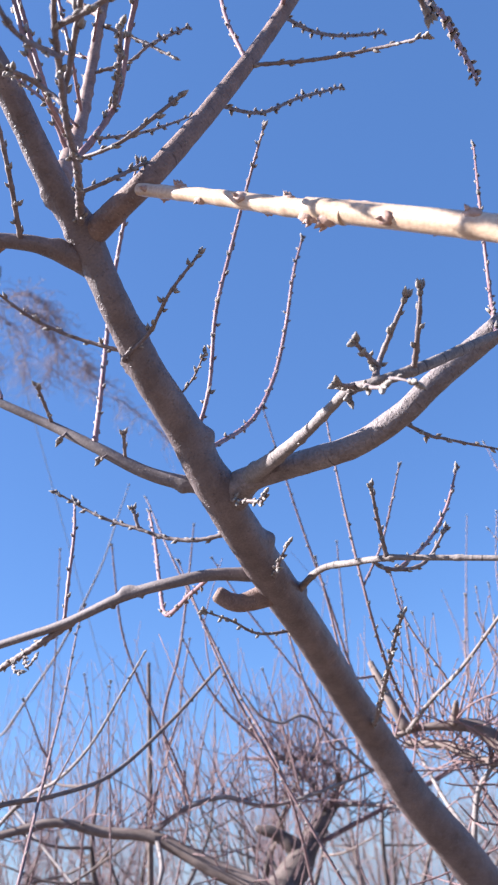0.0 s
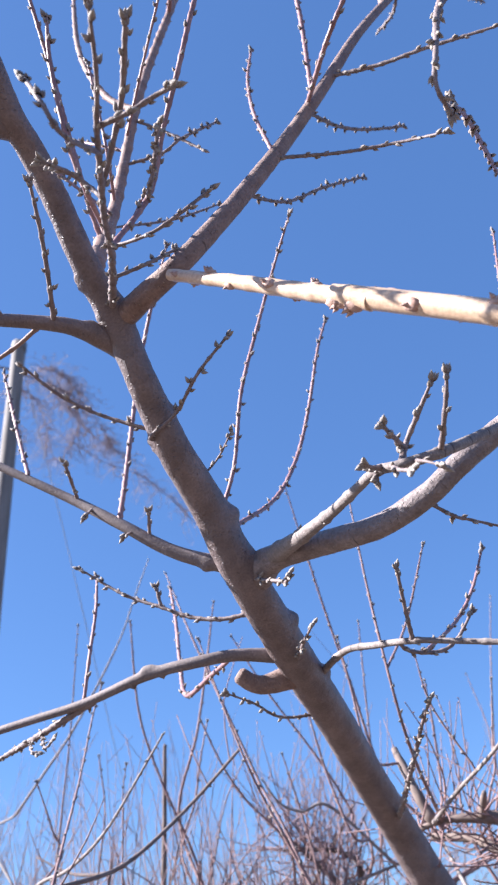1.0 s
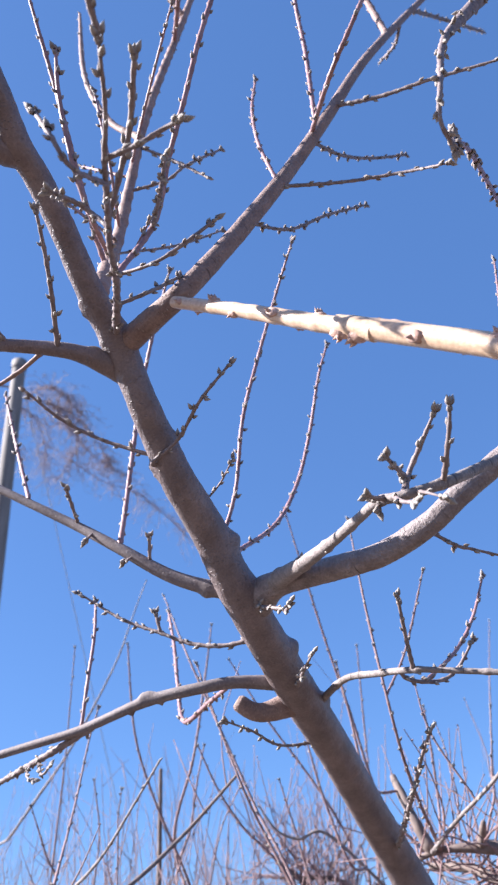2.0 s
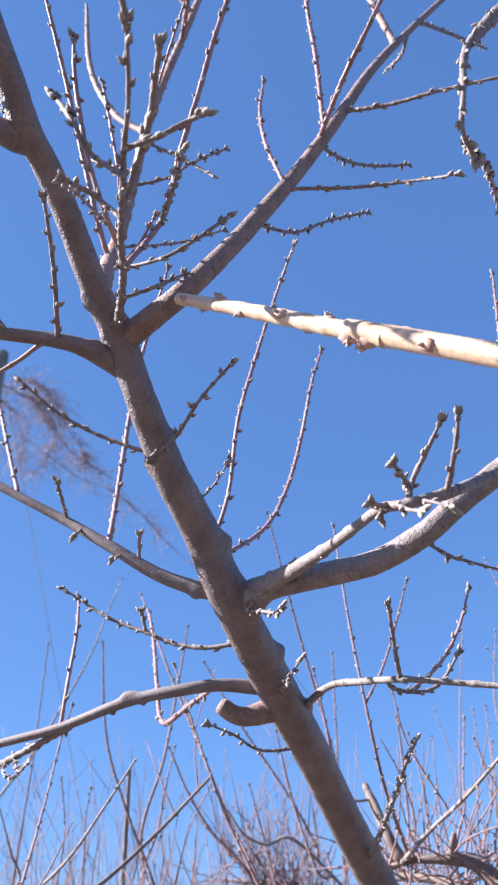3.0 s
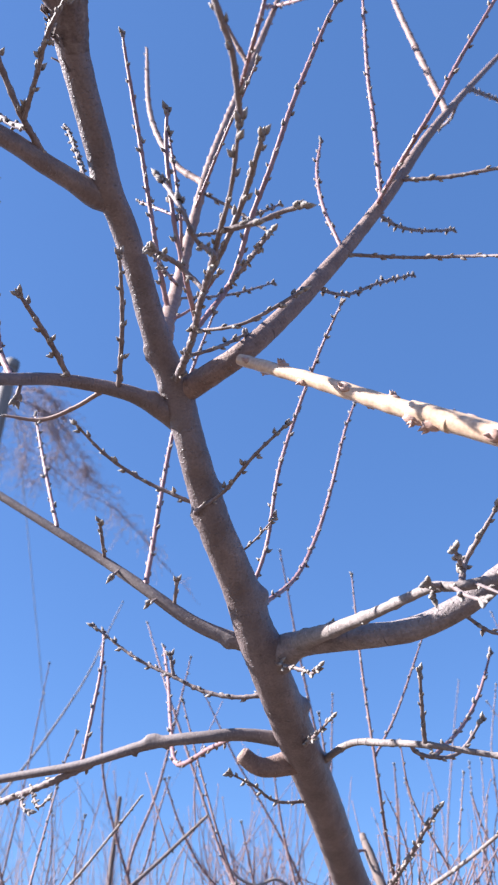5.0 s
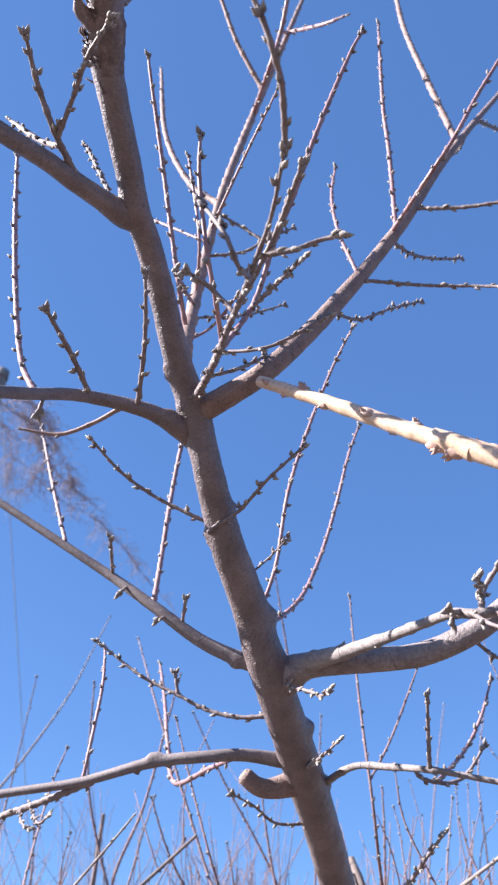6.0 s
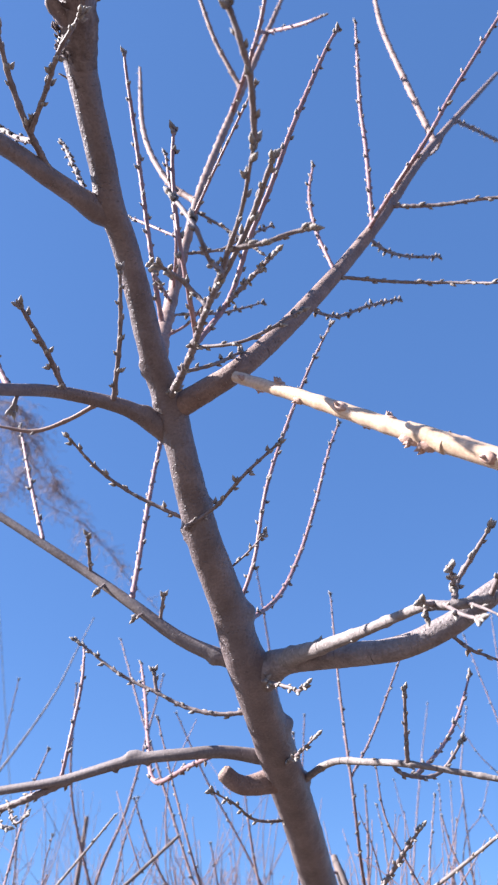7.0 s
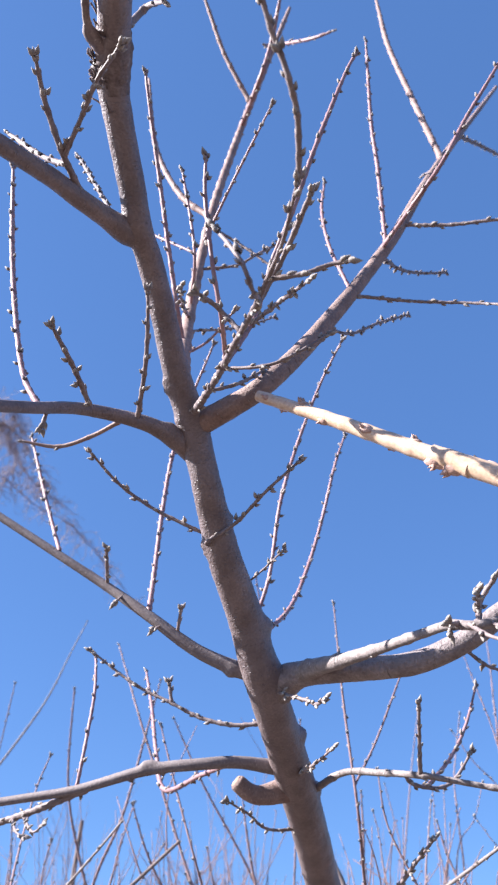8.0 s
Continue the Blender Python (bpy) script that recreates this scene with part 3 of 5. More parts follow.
stem(peach, "twig", "twig", [(-0.113, 0.775, 2.502), (-0.058, 0.762, 2.505), (-0.026, 0.756, 2.530), (0.027, 0.812, 2.643)], [0.0022, 0.0020, 0.0019, 0.0021])
stem(peach, "shoot", "shoot", [(-0.109, 0.780, 2.540), (-0.169, 0.823, 2.623), (-0.207, 0.869, 2.699)], [0.0020, 0.0022, 0.0020])
stem(peach, "shoot", "shoot", [(-0.122, 0.751, 2.370), (-0.136, 0.619, 2.260), (-0.138, 0.511, 2.158)], [0.0021, 0.0017, 0.0013])
stem(peach, "twig", "twig", [(-0.125, 0.734, 2.326), (-0.049, 0.814, 2.427), (0.021, 0.874, 2.525)], [0.0016, 0.0018, 0.0017])
stem(peach, "shoot", "shoot", [(-0.128, 0.699, 2.247), (-0.097, 0.697, 2.275), (-0.068, 0.660, 2.297)], [0.0019, 0.0016, 0.0016])
stem(peach, "twig", "twig", [(-0.112, 0.710, 2.159), (-0.093, 0.595, 2.119), (-0.085, 0.508, 2.082), (-0.076, 0.439, 2.059), (-0.071, 0.399, 2.051), (-0.065, 0.365, 2.055), (-0.062, 0.315, 2.064)], [0.0044, 0.0035, 0.0029, 0.0025, 0.0022, 0.0020, 0.0018])
stem(peach, "twig", "twig", [(-0.062, 0.315, 2.064), (-0.066, 0.293, 2.071), (-0.071, 0.272, 2.075), (-0.078, 0.256, 2.077), (-0.086, 0.243, 2.088), (-0.096, 0.230, 2.099), (-0.105, 0.214, 2.110), (-0.130, 0.171, 2.136)], [0.0022, 0.0022, 0.0021, 0.0021, 0.0020, 0.0019, 0.0017, 0.0015])
stem(peach, "shoot", "shoot", [(-0.107, 0.768, 2.560), (-0.070, 0.680, 2.610), (-0.029, 0.589, 2.664)], [0.0022, 0.0020, 0.0017])
stem(peach, "twig", "twig", [(-0.080, 0.470, 2.069), (-0.068, 0.443, 2.081), (-0.054, 0.406, 2.097), (-0.043, 0.350, 2.104)], [0.0023, 0.0023, 0.0023, 0.0024])
stem(peach, "shoot", "shoot", [(-0.090, 0.570, 2.109), (-0.055, 0.592, 2.210), (-0.037, 0.568, 2.284), (-0.018, 0.541, 2.340), (0.008, 0.511, 2.436), (0.048, 0.486, 2.573), (0.065, 0.478, 2.618)], [0.0028, 0.0029, 0.0028, 0.0029, 0.0028, 0.0028, 0.0026])
stem(peach, "twig", "twig", [(-0.082, 0.482, 2.073), (-0.098, 0.482, 2.094), (-0.113, 0.470, 2.096), (-0.127, 0.450, 2.083)], [0.0020, 0.0020, 0.0020, 0.0020])
stem(peach, "twig", "twig", [(-0.074, 0.427, 2.056), (-0.087, 0.372, 2.002), (-0.099, 0.356, 2.016), (-0.118, 0.370, 2.069)], [0.0020, 0.0016, 0.0017, 0.0020])
stem(peach, "twig", "twig", [(-0.071, 0.402, 2.052), (-0.045, 0.388, 2.047), (-0.025, 0.379, 2.051), (-0.011, 0.369, 2.046)], [0.0021, 0.0019, 0.0019, 0.0019])
stem(peach, "shoot", "shoot", [(-0.088, 0.548, 2.099), (-0.099, 0.492, 2.099), (-0.111, 0.463, 2.133), (-0.123, 0.441, 2.203), (-0.126, 0.426, 2.252)], [0.0025, 0.0022, 0.0020, 0.0021, 0.0022])
stem(peach, "twig", "twig", [(-0.057, 0.592, 2.203), (-0.042, 0.515, 2.153), (-0.029, 0.431, 2.093)], [0.0025, 0.0022, 0.0018])
stem(peach, "twig", "twig", [(-0.090, 0.570, 2.109), (-0.050, 0.542, 2.093), (-0.022, 0.529, 2.101), (0.010, 0.522, 2.125)], [0.0018, 0.0017, 0.0017, 0.0020])
stem(peach, "twig", "twig", [(-0.098, 0.631, 2.132), (-0.065, 0.632, 2.149), (-0.034, 0.657, 2.196)], [0.0020, 0.0020, 0.0019])
stem(peach, "twig", "twig", [(-0.173, 0.702, 2.134), (-0.168, 0.634, 2.159), (-0.169, 0.595, 2.184), (-0.172, 0.562, 2.206)], [0.0028, 0.0025, 0.0022, 0.0020])
stem(peach, "twig", "twig", [(-0.221, 0.683, 2.129), (-0.240, 0.625, 2.137), (-0.262, 0.560, 2.137)], [0.0030, 0.0027, 0.0024])
stem(peach, "shoot", "shoot", [(-0.270, 0.628, 2.086), (-0.304, 0.657, 2.169), (-0.351, 0.687, 2.362), (-0.384, 0.672, 2.552)], [0.0032, 0.0030, 0.0033, 0.0030])
stem(peach, "twig", "twig", [(-0.262, 0.639, 2.095), (-0.266, 0.647, 2.072)], [0.0020, 0.0020])
stem(peach, "branch", "rose", [(-0.190, 0.700, 2.137), (-0.222, 0.722, 2.128), (-0.260, 0.741, 2.123), (-0.303, 0.745, 2.129)], [0.0027, 0.0025, 0.0023, 0.0020])
stem(peach, "twig", "twig", [(-0.242, 0.500, 2.256), (-0.263, 0.453, 2.260), (-0.282, 0.412, 2.281), (-0.292, 0.372, 2.295)], [0.0034, 0.0031, 0.0027, 0.0022])
stem(peach, "twig", "twig", [(-0.263, 0.453, 2.260), (-0.245, 0.408, 2.262), (-0.230, 0.368, 2.258), (-0.208, 0.331, 2.257)], [0.0024, 0.0023, 0.0021, 0.0018])
stem(peach, "twig", "twig", [(-0.260, 0.460, 2.258), (-0.302, 0.514, 2.348), (-0.376, 0.595, 2.510)], [0.0027, 0.0028, 0.0030])
stem(peach, "twig", "twig", [(-0.209, 0.530, 2.264), (-0.268, 0.657, 2.517), (-0.317, 0.743, 2.705)], [0.0019, 0.0021, 0.0022])
stem(peach, "twig", "twig", [(0.312, 0.480, 2.410), (0.248, 0.435, 2.278), (0.212, 0.409, 2.196), (0.190, 0.393, 2.113), (0.183, 0.400, 2.074), (0.196, 0.419, 2.060)], [0.0062, 0.0046, 0.0029, 0.0023, 0.0023, 0.0022])
stem(peach, "shoot", "shoot", [(0.193, 0.415, 2.062), (0.236, 0.477, 2.143), (0.354, 0.681, 2.335), (0.392, 0.748, 2.398)], [0.0017, 0.0019, 0.0027, 0.0024])
stem(peach, "twig", "twig", [(0.194, 0.417, 2.061), (0.260, 0.540, 2.265)], [0.0019, 0.0024])
stem(peach, "twig", "twig", [(-0.2225, 0.358, 2.326), (-0.214, 0.375, 2.385), (-0.198, 0.370, 2.419), (-0.178, 0.334, 2.353)], [0.0046, 0.0040, 0.0032, 0.0022], buds=0.3)
stem(peach, "shoot", "shoot", [(0.290, 0.680, 1.957), (0.395, 0.905, 2.178), (0.425, 0.920, 2.347), (0.463, 0.958, 2.513)], [0.0026, 0.0024, 0.0022, 0.0018])
stem(peach, "branch", "rose", [(-0.024, 0.865, 3.156), (-0.058, 0.842, 3.210), (-0.092, 0.817, 3.270), (-0.129, 0.780, 3.361), (-0.147, 0.762, 3.404)], [0.0054, 0.0050, 0.0045, 0.0041, 0.0037])
stem(peach, "shoot", "shoot", [(-0.044, 0.848, 3.034), (-0.025, 0.737, 3.012), (-0.011, 0.698, 3.063), (-0.004, 0.658, 3.112), (0.001, 0.626, 3.150)], [0.0044, 0.0042, 0.0039, 0.0037, 0.0033])
stem(peach, "shoot", "shoot", [(0.033, 0.883, 3.463), (0.092, 0.791, 3.319), (0.133, 0.748, 3.278)], [0.0038, 0.0037, 0.0031])
stem(peach, "shoot", "shoot", [(0.033, 0.883, 3.463), (-0.002, 0.817, 3.315)], [0.0038, 0.0032])
stem(peach, "twig", "twig", [(-0.299, 1.208, 1.831), (-0.281, 1.130, 1.798), (-0.268, 1.117, 1.789)], [0.0018, 0.0016, 0.0014])
stem(peach, "twig", "twig", [(-0.283, 1.191, 1.831), (-0.259, 1.118, 1.796), (-0.246, 1.105, 1.803)], [0.0018, 0.0016, 0.0014])
stem(peach, "limb", "grey_limb", [(0.431, 0.717, 2.080), (0.392, 0.687, 2.030), (0.435, 0.588, 2.180), (0.370, 0.407, 2.382), (0.312, 0.480, 2.410), (0.248, 0.435, 2.278)], [0.0115, 0.0115, 0.0105, 0.0090, 0.0072, 0.0048], buds=0)


def flaking_bark(tree):
    """Crusty plates of old bark lifting from one stretch of the leader."""
    rng = random.Random(8)
    shapes = []
    for k in range(4):
        q = Soup()
        w, h = rng.uniform(0.7, 1.0), rng.uniform(1.0, 1.5)
        for z, lift in ((0.0, 0.0), (0.16, 0.0)):
            for i in range(4):
                for x in (-1, 0, 1):
                    q.v.append(Vector((x * w * (0.6 + 0.4 * math.sin(2.0 + i + k)) + 0.2 * noise.noise(Vector((i, x, k))), (i / 3 - 0.5) * 2 * h, z + 0.5 * (i / 3) ** 2 - 0.22 * x * x + 0.15 * noise.noise(Vector((i * 2.0, x, k))))))
        for z in (0, 12):
            for i in range(3):
                for x in range(2):
                    p = z + i * 3 + x
                    q.f.append((p, p + 1, p + 4, p + 3) if z else (p, p + 3, p + 4, p + 1))
        ring = [0, 1, 2, 5, 8, 11, 10, 9, 6, 3]
        for i, p in enumerate(ring):
            n = ring[(i + 1) % 10]
            q.f.append((p, n, n + 12, p + 12))
        q.uv = [(0.004 * c, 0.004 * e) for _ in q.f for c, e in ((0, 0), (1, 0), (1, 1), (0, 1))]
        q.mat = [0] * len(q.f)
        shapes.append(q.mesh("bark_flake", CRUST))
    path, rad = smooth([(-0.213, 0.450, 2.312), (-0.225, 0.403, 2.332), (-0.2225, 0.358, 2.326), (-0.222, 0.300, 2.319)], [0.0165, 0.0185, 0.0180, 0.017], 0.002)
    fr = frames_along(path)
    for _ in range(46):
        i = min(len(path) - 1, int(abs(rng.gauss(0.42, 0.2)) * len(path)))
        t, a, b = fr[i]
        left = (Vector((-1, -0.1, 0.25)) - t * t.dot(Vector((-1, -0.1, 0.25)))).normalized()
        up = t.cross(left)
        w = rng.gauss(0.1, 0.8)
        d = left * math.cos(w) + up * math.sin(w)
        lift = rng.uniform(0.1, 0.8)
        y = (t * math.cos(lift) + d * math.sin(lift)).normalized()
        z = (d - y * d.dot(y)).normalized()
        m = Matrix((y.cross(z), y, z)).transposed().to_4x4()
        ob = part("bark_flake", rng.choice(shapes), tree)
        ob.matrix_basis = Matrix.Translation(path[i] + d * rad[i] * 1.05) @ m @ Matrix.Scale(rng.uniform(0.0026, 0.0052), 4)


flaking_bark(peach)
stem(peach, "branch", "twig", [(-0.224, 0.380, 2.330), (-0.242, 0.356, 2.313), (-0.246, 0.346, 2.314), (-0.248, 0.334, 2.317), (-0.250, 0.312, 2.327)], [0.0070, 0.0075, 0.0040, 0.0034, 0.0030], buds=0)
p, r = smooth([(-0.2215, 0.418, 2.327), (-0.2232, 0.403, 2.331), (-0.2228, 0.380, 2.329), (-0.2225, 0.358, 2.326), (-0.2224, 0.348, 2.3245)], [0.0150, 0.0174, 0.0178, 0.0172, 0.0145], 0.0016)
part("burl", Soup().tube(p, r, 64, 0.10, 31, warts=0.07).mesh("burl", CRUST), peach, "dark crusty burl")

# ---- the neighbours whose shoots stand behind it ----
neighbour = thing("peach_tree", (1.26, 2.3, 0), "bare pruned peach tree with a sawn grey limb", "tree", group="orchard trees")
stem(neighbour, "limb", "bglimb", [(1.260, 2.300, -0.050), (1.200, 2.280, 0.450), (0.980, 2.150, 1.000), (0.608, 1.850, 1.605), (0.565, 1.857, 1.703), (0.520, 1.863, 1.760), (0.464, 1.876, 1.773), (0.393, 1.891, 1.776), (0.343, 1.902, 1.765)], [0.0700, 0.0550, 0.0450, 0.0239, 0.0215, 0.0203, 0.0155, 0.0095, 0.0084], buds=0, single=False)
stem(neighbour, "limb", "bglimb", [(0.576, 1.855, 1.681), (0.524, 1.934, 1.705), (0.475, 2.010, 1.750), (0.401, 2.096, 1.772)], [0.0084, 0.0092, 0.0102, 0.0105], buds=0, single=False)
stem(neighbour, "limb", "bglimb", [(0.469, 1.875, 1.772), (0.469, 1.817, 1.811)], [0.0084, 0.0070], buds=0, single=False)
stem(neighbour, "limb", "bglimb", [(0.371, 1.896, 1.773), (0.344, 1.897, 1.842), (0.323, 1.945, 1.938)], [0.0107, 0.0102, 0.0099], buds=0, single=False)
stem(neighbour, "branch", "bgpale", [(0.371, 1.896, 1.773), (0.383, 1.687, 1.793), (0.403, 1.462, 1.811), (0.396, 1.200, 1.819), (0.390, 0.950, 1.828)], [0.0048, 0.0040, 0.0032, 0.0024, 0.0022], single=False)
stem(neighbour, "branch", "bgpale", [(0.457, 1.945, 1.469), (0.491, 1.936, 1.602), (0.513, 1.928, 1.654), (0.568, 1.908, 1.709)], [0.0067, 0.0063, 0.0059, 0.0046], buds=0.5, single=False)
stem(neighbour, "branch", "bgpale", [(0.478, 1.940, 1.552), (0.459, 2.053, 1.636), (0.443, 2.163, 1.748), (0.440, 2.190, 1.781)], [0.0046, 0.0049, 0.0042, 0.0038], buds=0.5, single=False)
stem(neighbour, "shoot", "bgshoot", [(0.389, 1.893, 1.776), (0.302, 1.608, 1.843), (0.259, 1.461, 1.924), (0.242, 1.448, 2.119), (0.235, 1.447, 2.319)], [0.0040, 0.0031, 0.0026, 0.0024, 0.0019], single=False)
stem(neighbour, "shoot", "bgshoot", [(0.253, 1.448, 1.965), (0.305, 1.465, 2.052), (0.343, 1.371, 2.161)], [0.0023, 0.0021, 0.0017], single=False)
stem(neighbour, "shoot", "bgshoot", [(0.394, 1.578, 1.802), (0.397, 1.573, 1.816), (0.342, 1.561, 1.924), (0.323, 1.536, 2.019)], [0.0021, 0.0021, 0.0018, 0.0015], single=False)
stem(neighbour, "shoot", "bgshoot", [(1.020, 2.180, 0.950), (0.963, 2.207, 1.057), (0.906, 2.235, 1.404), (0.803, 2.209, 1.684), (0.699, 2.184, 1.965), (0.679, 2.179, 2.017), (0.661, 2.168, 2.087)], [0.0100, 0.0060, 0.0028, 0.0029, 0.0031, 0.0031, 0.0026], single=False)
stem(neighbour, "shoot", "bgshoot", [(0.440, 2.190, 1.781), (0.498, 2.353, 1.920), (0.502, 2.323, 2.068), (0.497, 2.293, 2.187)], [0.0032, 0.0032, 0.0032, 0.0028], single=False)
stem(neighbour, "shoot", "bgshoot", [(0.331, 1.925, 1.901), (0.260, 1.884, 1.910), (0.235, 1.851, 2.055), (0.217, 1.820, 2.161)], [0.0029, 0.0029, 0.0026, 0.0018], single=False)
stem(neighbour, "shoot", "bgshoot", [(1.020, 2.180, 0.950), (0.681, 2.444, 1.089), (0.342, 2.708, 1.467), (0.349, 2.636, 1.758), (0.356, 2.563, 2.049), (0.360, 2.514, 2.245), (0.363, 2.451, 2.433)], [0.0100, 0.0060, 0.0027, 0.0028, 0.0030, 0.0030, 0.0025], single=False)
stem(neighbour, "shoot", "bgshoot", [(0.440, 2.190, 1.781), (0.328, 2.187, 1.927), (0.270, 2.137, 2.158), (0.217, 2.070, 2.363), (0.147, 1.937, 2.640)], [0.0038, 0.0038, 0.0034, 0.0030, 0.0021], single=False)
stem(neighbour, "shoot", "bgshoot", [(1.020, 2.180, 0.950), (0.550, 2.050, 1.650), (0.571, 2.050, 1.916), (0.589, 2.050, 2.015), (0.609, 2.050, 2.105)], [0.0090, 0.0040, 0.0028, 0.0022, 0.0017], single=False)
stem(neighbour, "shoot", "bgshoot", [(1.020, 2.180, 0.950), (0.864, 2.500, 1.731), (0.848, 2.500, 2.001), (0.849, 2.500, 2.076), (0.852, 2.500, 2.235), (0.861, 2.500, 2.320), (0.908, 2.500, 2.503)], [0.0090, 0.0040, 0.0030, 0.0027, 0.0024, 0.0021, 0.0018], single=False)
stem(neighbour, "shoot", "bgshoot", [(1.020, 2.180, 0.950), (0.837, 2.500, 1.731), (0.791, 2.500, 1.999), (0.775, 2.500, 2.127), (0.782, 2.500, 2.257)], [0.0090, 0.0040, 0.0025, 0.0020, 0.0015], single=False)
stem(neighbour, "shoot", "bgshoot", [(1.020, 2.180, 0.950), (0.713, 2.400, 1.710), (0.747, 2.400, 1.974), (0.768, 2.400, 2.053), (0.785, 2.400, 2.136)], [0.0090, 0.0040, 0.0028, 0.0022, 0.0017], single=False)
stem(neighbour, "shoot", "bgshoot", [(1.020, 2.180, 0.950), (0.746, 2.400, 1.718), (0.779, 2.400, 1.982), (0.807, 2.400, 2.091), (0.860, 2.400, 2.154), (0.905, 2.400, 2.260)], [0.0090, 0.0040, 0.0022, 0.0019, 0.0016, 0.0013], single=False)
stem(neighbour, "shoot", "bgshoot", [(1.020, 2.180, 0.950), (0.552, 2.200, 1.683), (0.518, 2.200, 1.953), (0.511, 2.200, 2.052), (0.500, 2.200, 2.114)], [0.0090, 0.0040, 0.0024, 0.0019, 0.0015], single=False)
stem(neighbour, "shoot", "bgshoot", [(1.020, 2.180, 0.950), (1.081, 2.600, 2.260), (1.077, 2.600, 2.529), (1.091, 2.600, 2.724), (1.098, 2.600, 2.897)], [0.0090, 0.0040, 0.0030, 0.0024, 0.0018], single=False)
stem(neighbour, "shoot", "bgshoot", [(1.020, 2.180, 0.950), (0.946, 2.200, 1.966), (0.893, 2.200, 2.234), (0.873, 2.200, 2.360), (0.845, 2.200, 2.477), (0.815, 2.200, 2.611)], [0.0090, 0.0040, 0.0025, 0.0022, 0.0019, 0.0015], single=False)
stem(neighbour, "shoot", "bgshoot", [(1.020, 2.180, 0.950), (1.118, 2.400, 2.043), (0.948, 2.400, 2.254), (0.888, 2.400, 2.317), (0.831, 2.400, 2.410)], [0.0090, 0.0040, 0.0022, 0.0018, 0.0013], single=False)
stem(neighbour, "shoot", "bgshoot", [(1.020, 2.180, 0.950), (0.844, 2.600, 1.826), (0.840, 2.600, 2.095), (0.848, 2.600, 2.210), (0.856, 2.600, 2.296)], [0.0090, 0.0040, 0.0023, 0.0018, 0.0014], single=False)
stem(neighbour, "shoot", "bgshoot", [(1.020, 2.180, 0.950), (1.047, 2.300, 1.814), (0.892, 2.300, 2.037), (0.860, 2.300, 2.079), (0.821, 2.300, 2.137)], [0.0090, 0.0040, 0.0021, 0.0017, 0.0013], single=False)

second_neighbour = thing("peach_tree", (0.30, 2.6, 0), "bare peach tree with long arching pale shoots", "tree", group="orchard trees")
stem(second_neighbour, "limb", "bglimb", [(0.300, 2.600, -0.050), (0.280, 2.580, 0.600), (0.200, 2.500, 1.150), (0.099, 2.443, 1.411), (0.000, 2.483, 1.511), (-0.094, 2.505, 1.558), (-0.199, 2.525, 1.623), (-0.276, 2.534, 1.659), (-0.402, 2.543, 1.680), (-0.528, 2.545, 1.717), (-0.684, 2.545, 1.699), (-0.983, 2.544, 1.665)], [0.0750, 0.0600, 0.0450, 0.0301, 0.0245, 0.0232, 0.0188, 0.0157, 0.0151, 0.0145, 0.0139, 0.0125], buds=0, single=False)
stem(second_neighbour, "branch", "bgpale", [(-0.248, 2.531, 1.649), (-0.230, 2.457, 1.577), (-0.240, 2.433, 1.526)], [0.0069, 0.0063, 0.0062], buds=0, single=False)
stem(second_neighbour, "branch", "bgpale", [(-0.268, 2.533, 1.657), (-0.163, 2.533, 1.717), (-0.050, 2.537, 1.735), (0.059, 2.540, 1.701), (0.205, 2.532, 1.720), (0.384, 2.508, 1.764)], [0.0081, 0.0076, 0.0065, 0.0059, 0.0054, 0.0049], buds=0.4, single=False)
stem(second_neighbour, "branch", "bgpale", [(0.260, 2.560, 0.900), (-0.300, 2.523, 1.096), (-0.861, 2.486, 1.532), (-0.680, 2.269, 1.632), (-0.499, 2.051, 1.732), (-0.395, 1.927, 1.751), (-0.293, 1.766, 1.791), (-0.201, 1.606, 1.861), (-0.152, 1.537, 1.908)], [0.0100, 0.0060, 0.0040, 0.0043, 0.0045, 0.0039, 0.0034, 0.0030, 0.0027], single=False)
stem(second_neighbour, "limb", "bglimb", [(0.280, 2.580, 0.600), (-0.750, 2.000, 0.950), (-0.800, 1.250, 1.300), (-0.447, 1.205, 1.613), (-0.358, 1.372, 1.657), (-0.314, 1.557, 1.683), (-0.251, 1.783, 1.736), (-0.149, 1.962, 1.853), (-0.022, 1.963, 1.971)], [0.0090, 0.0075, 0.0060, 0.0050, 0.0043, 0.0045, 0.0050, 0.0054, 0.0049], buds=0.5, single=False)
stem(second_neighbour, "branch", "bgpale", [(0.260, 2.560, 0.900), (-0.493, 3.393, 1.400), (-1.246, 4.227, 2.141), (-1.082, 4.000, 2.249), (-0.917, 3.774, 2.356), (-0.747, 3.541, 2.468), (-0.587, 3.341, 2.634), (-0.501, 3.279, 2.776), (-0.445, 3.283, 2.951), (-0.395, 3.324, 3.128)], [0.0060, 0.0036, 0.0055, 0.0058, 0.0061, 0.0053, 0.0047, 0.0042, 0.0035, 0.0029], single=False)
stem(second_neighbour, "shoot", "bgshoot", [(0.260, 2.560, 0.900), (0.267, 2.116, 0.970), (0.274, 1.673, 1.280), (0.166, 1.679, 1.506), (0.058, 1.686, 1.732), (0.019, 1.689, 1.815), (-0.013, 1.661, 1.888), (-0.052, 1.675, 2.007), (-0.091, 1.692, 2.137)], [0.0100, 0.0060, 0.0026, 0.0027, 0.0029, 0.0026, 0.0025, 0.0024, 0.0020], single=False)
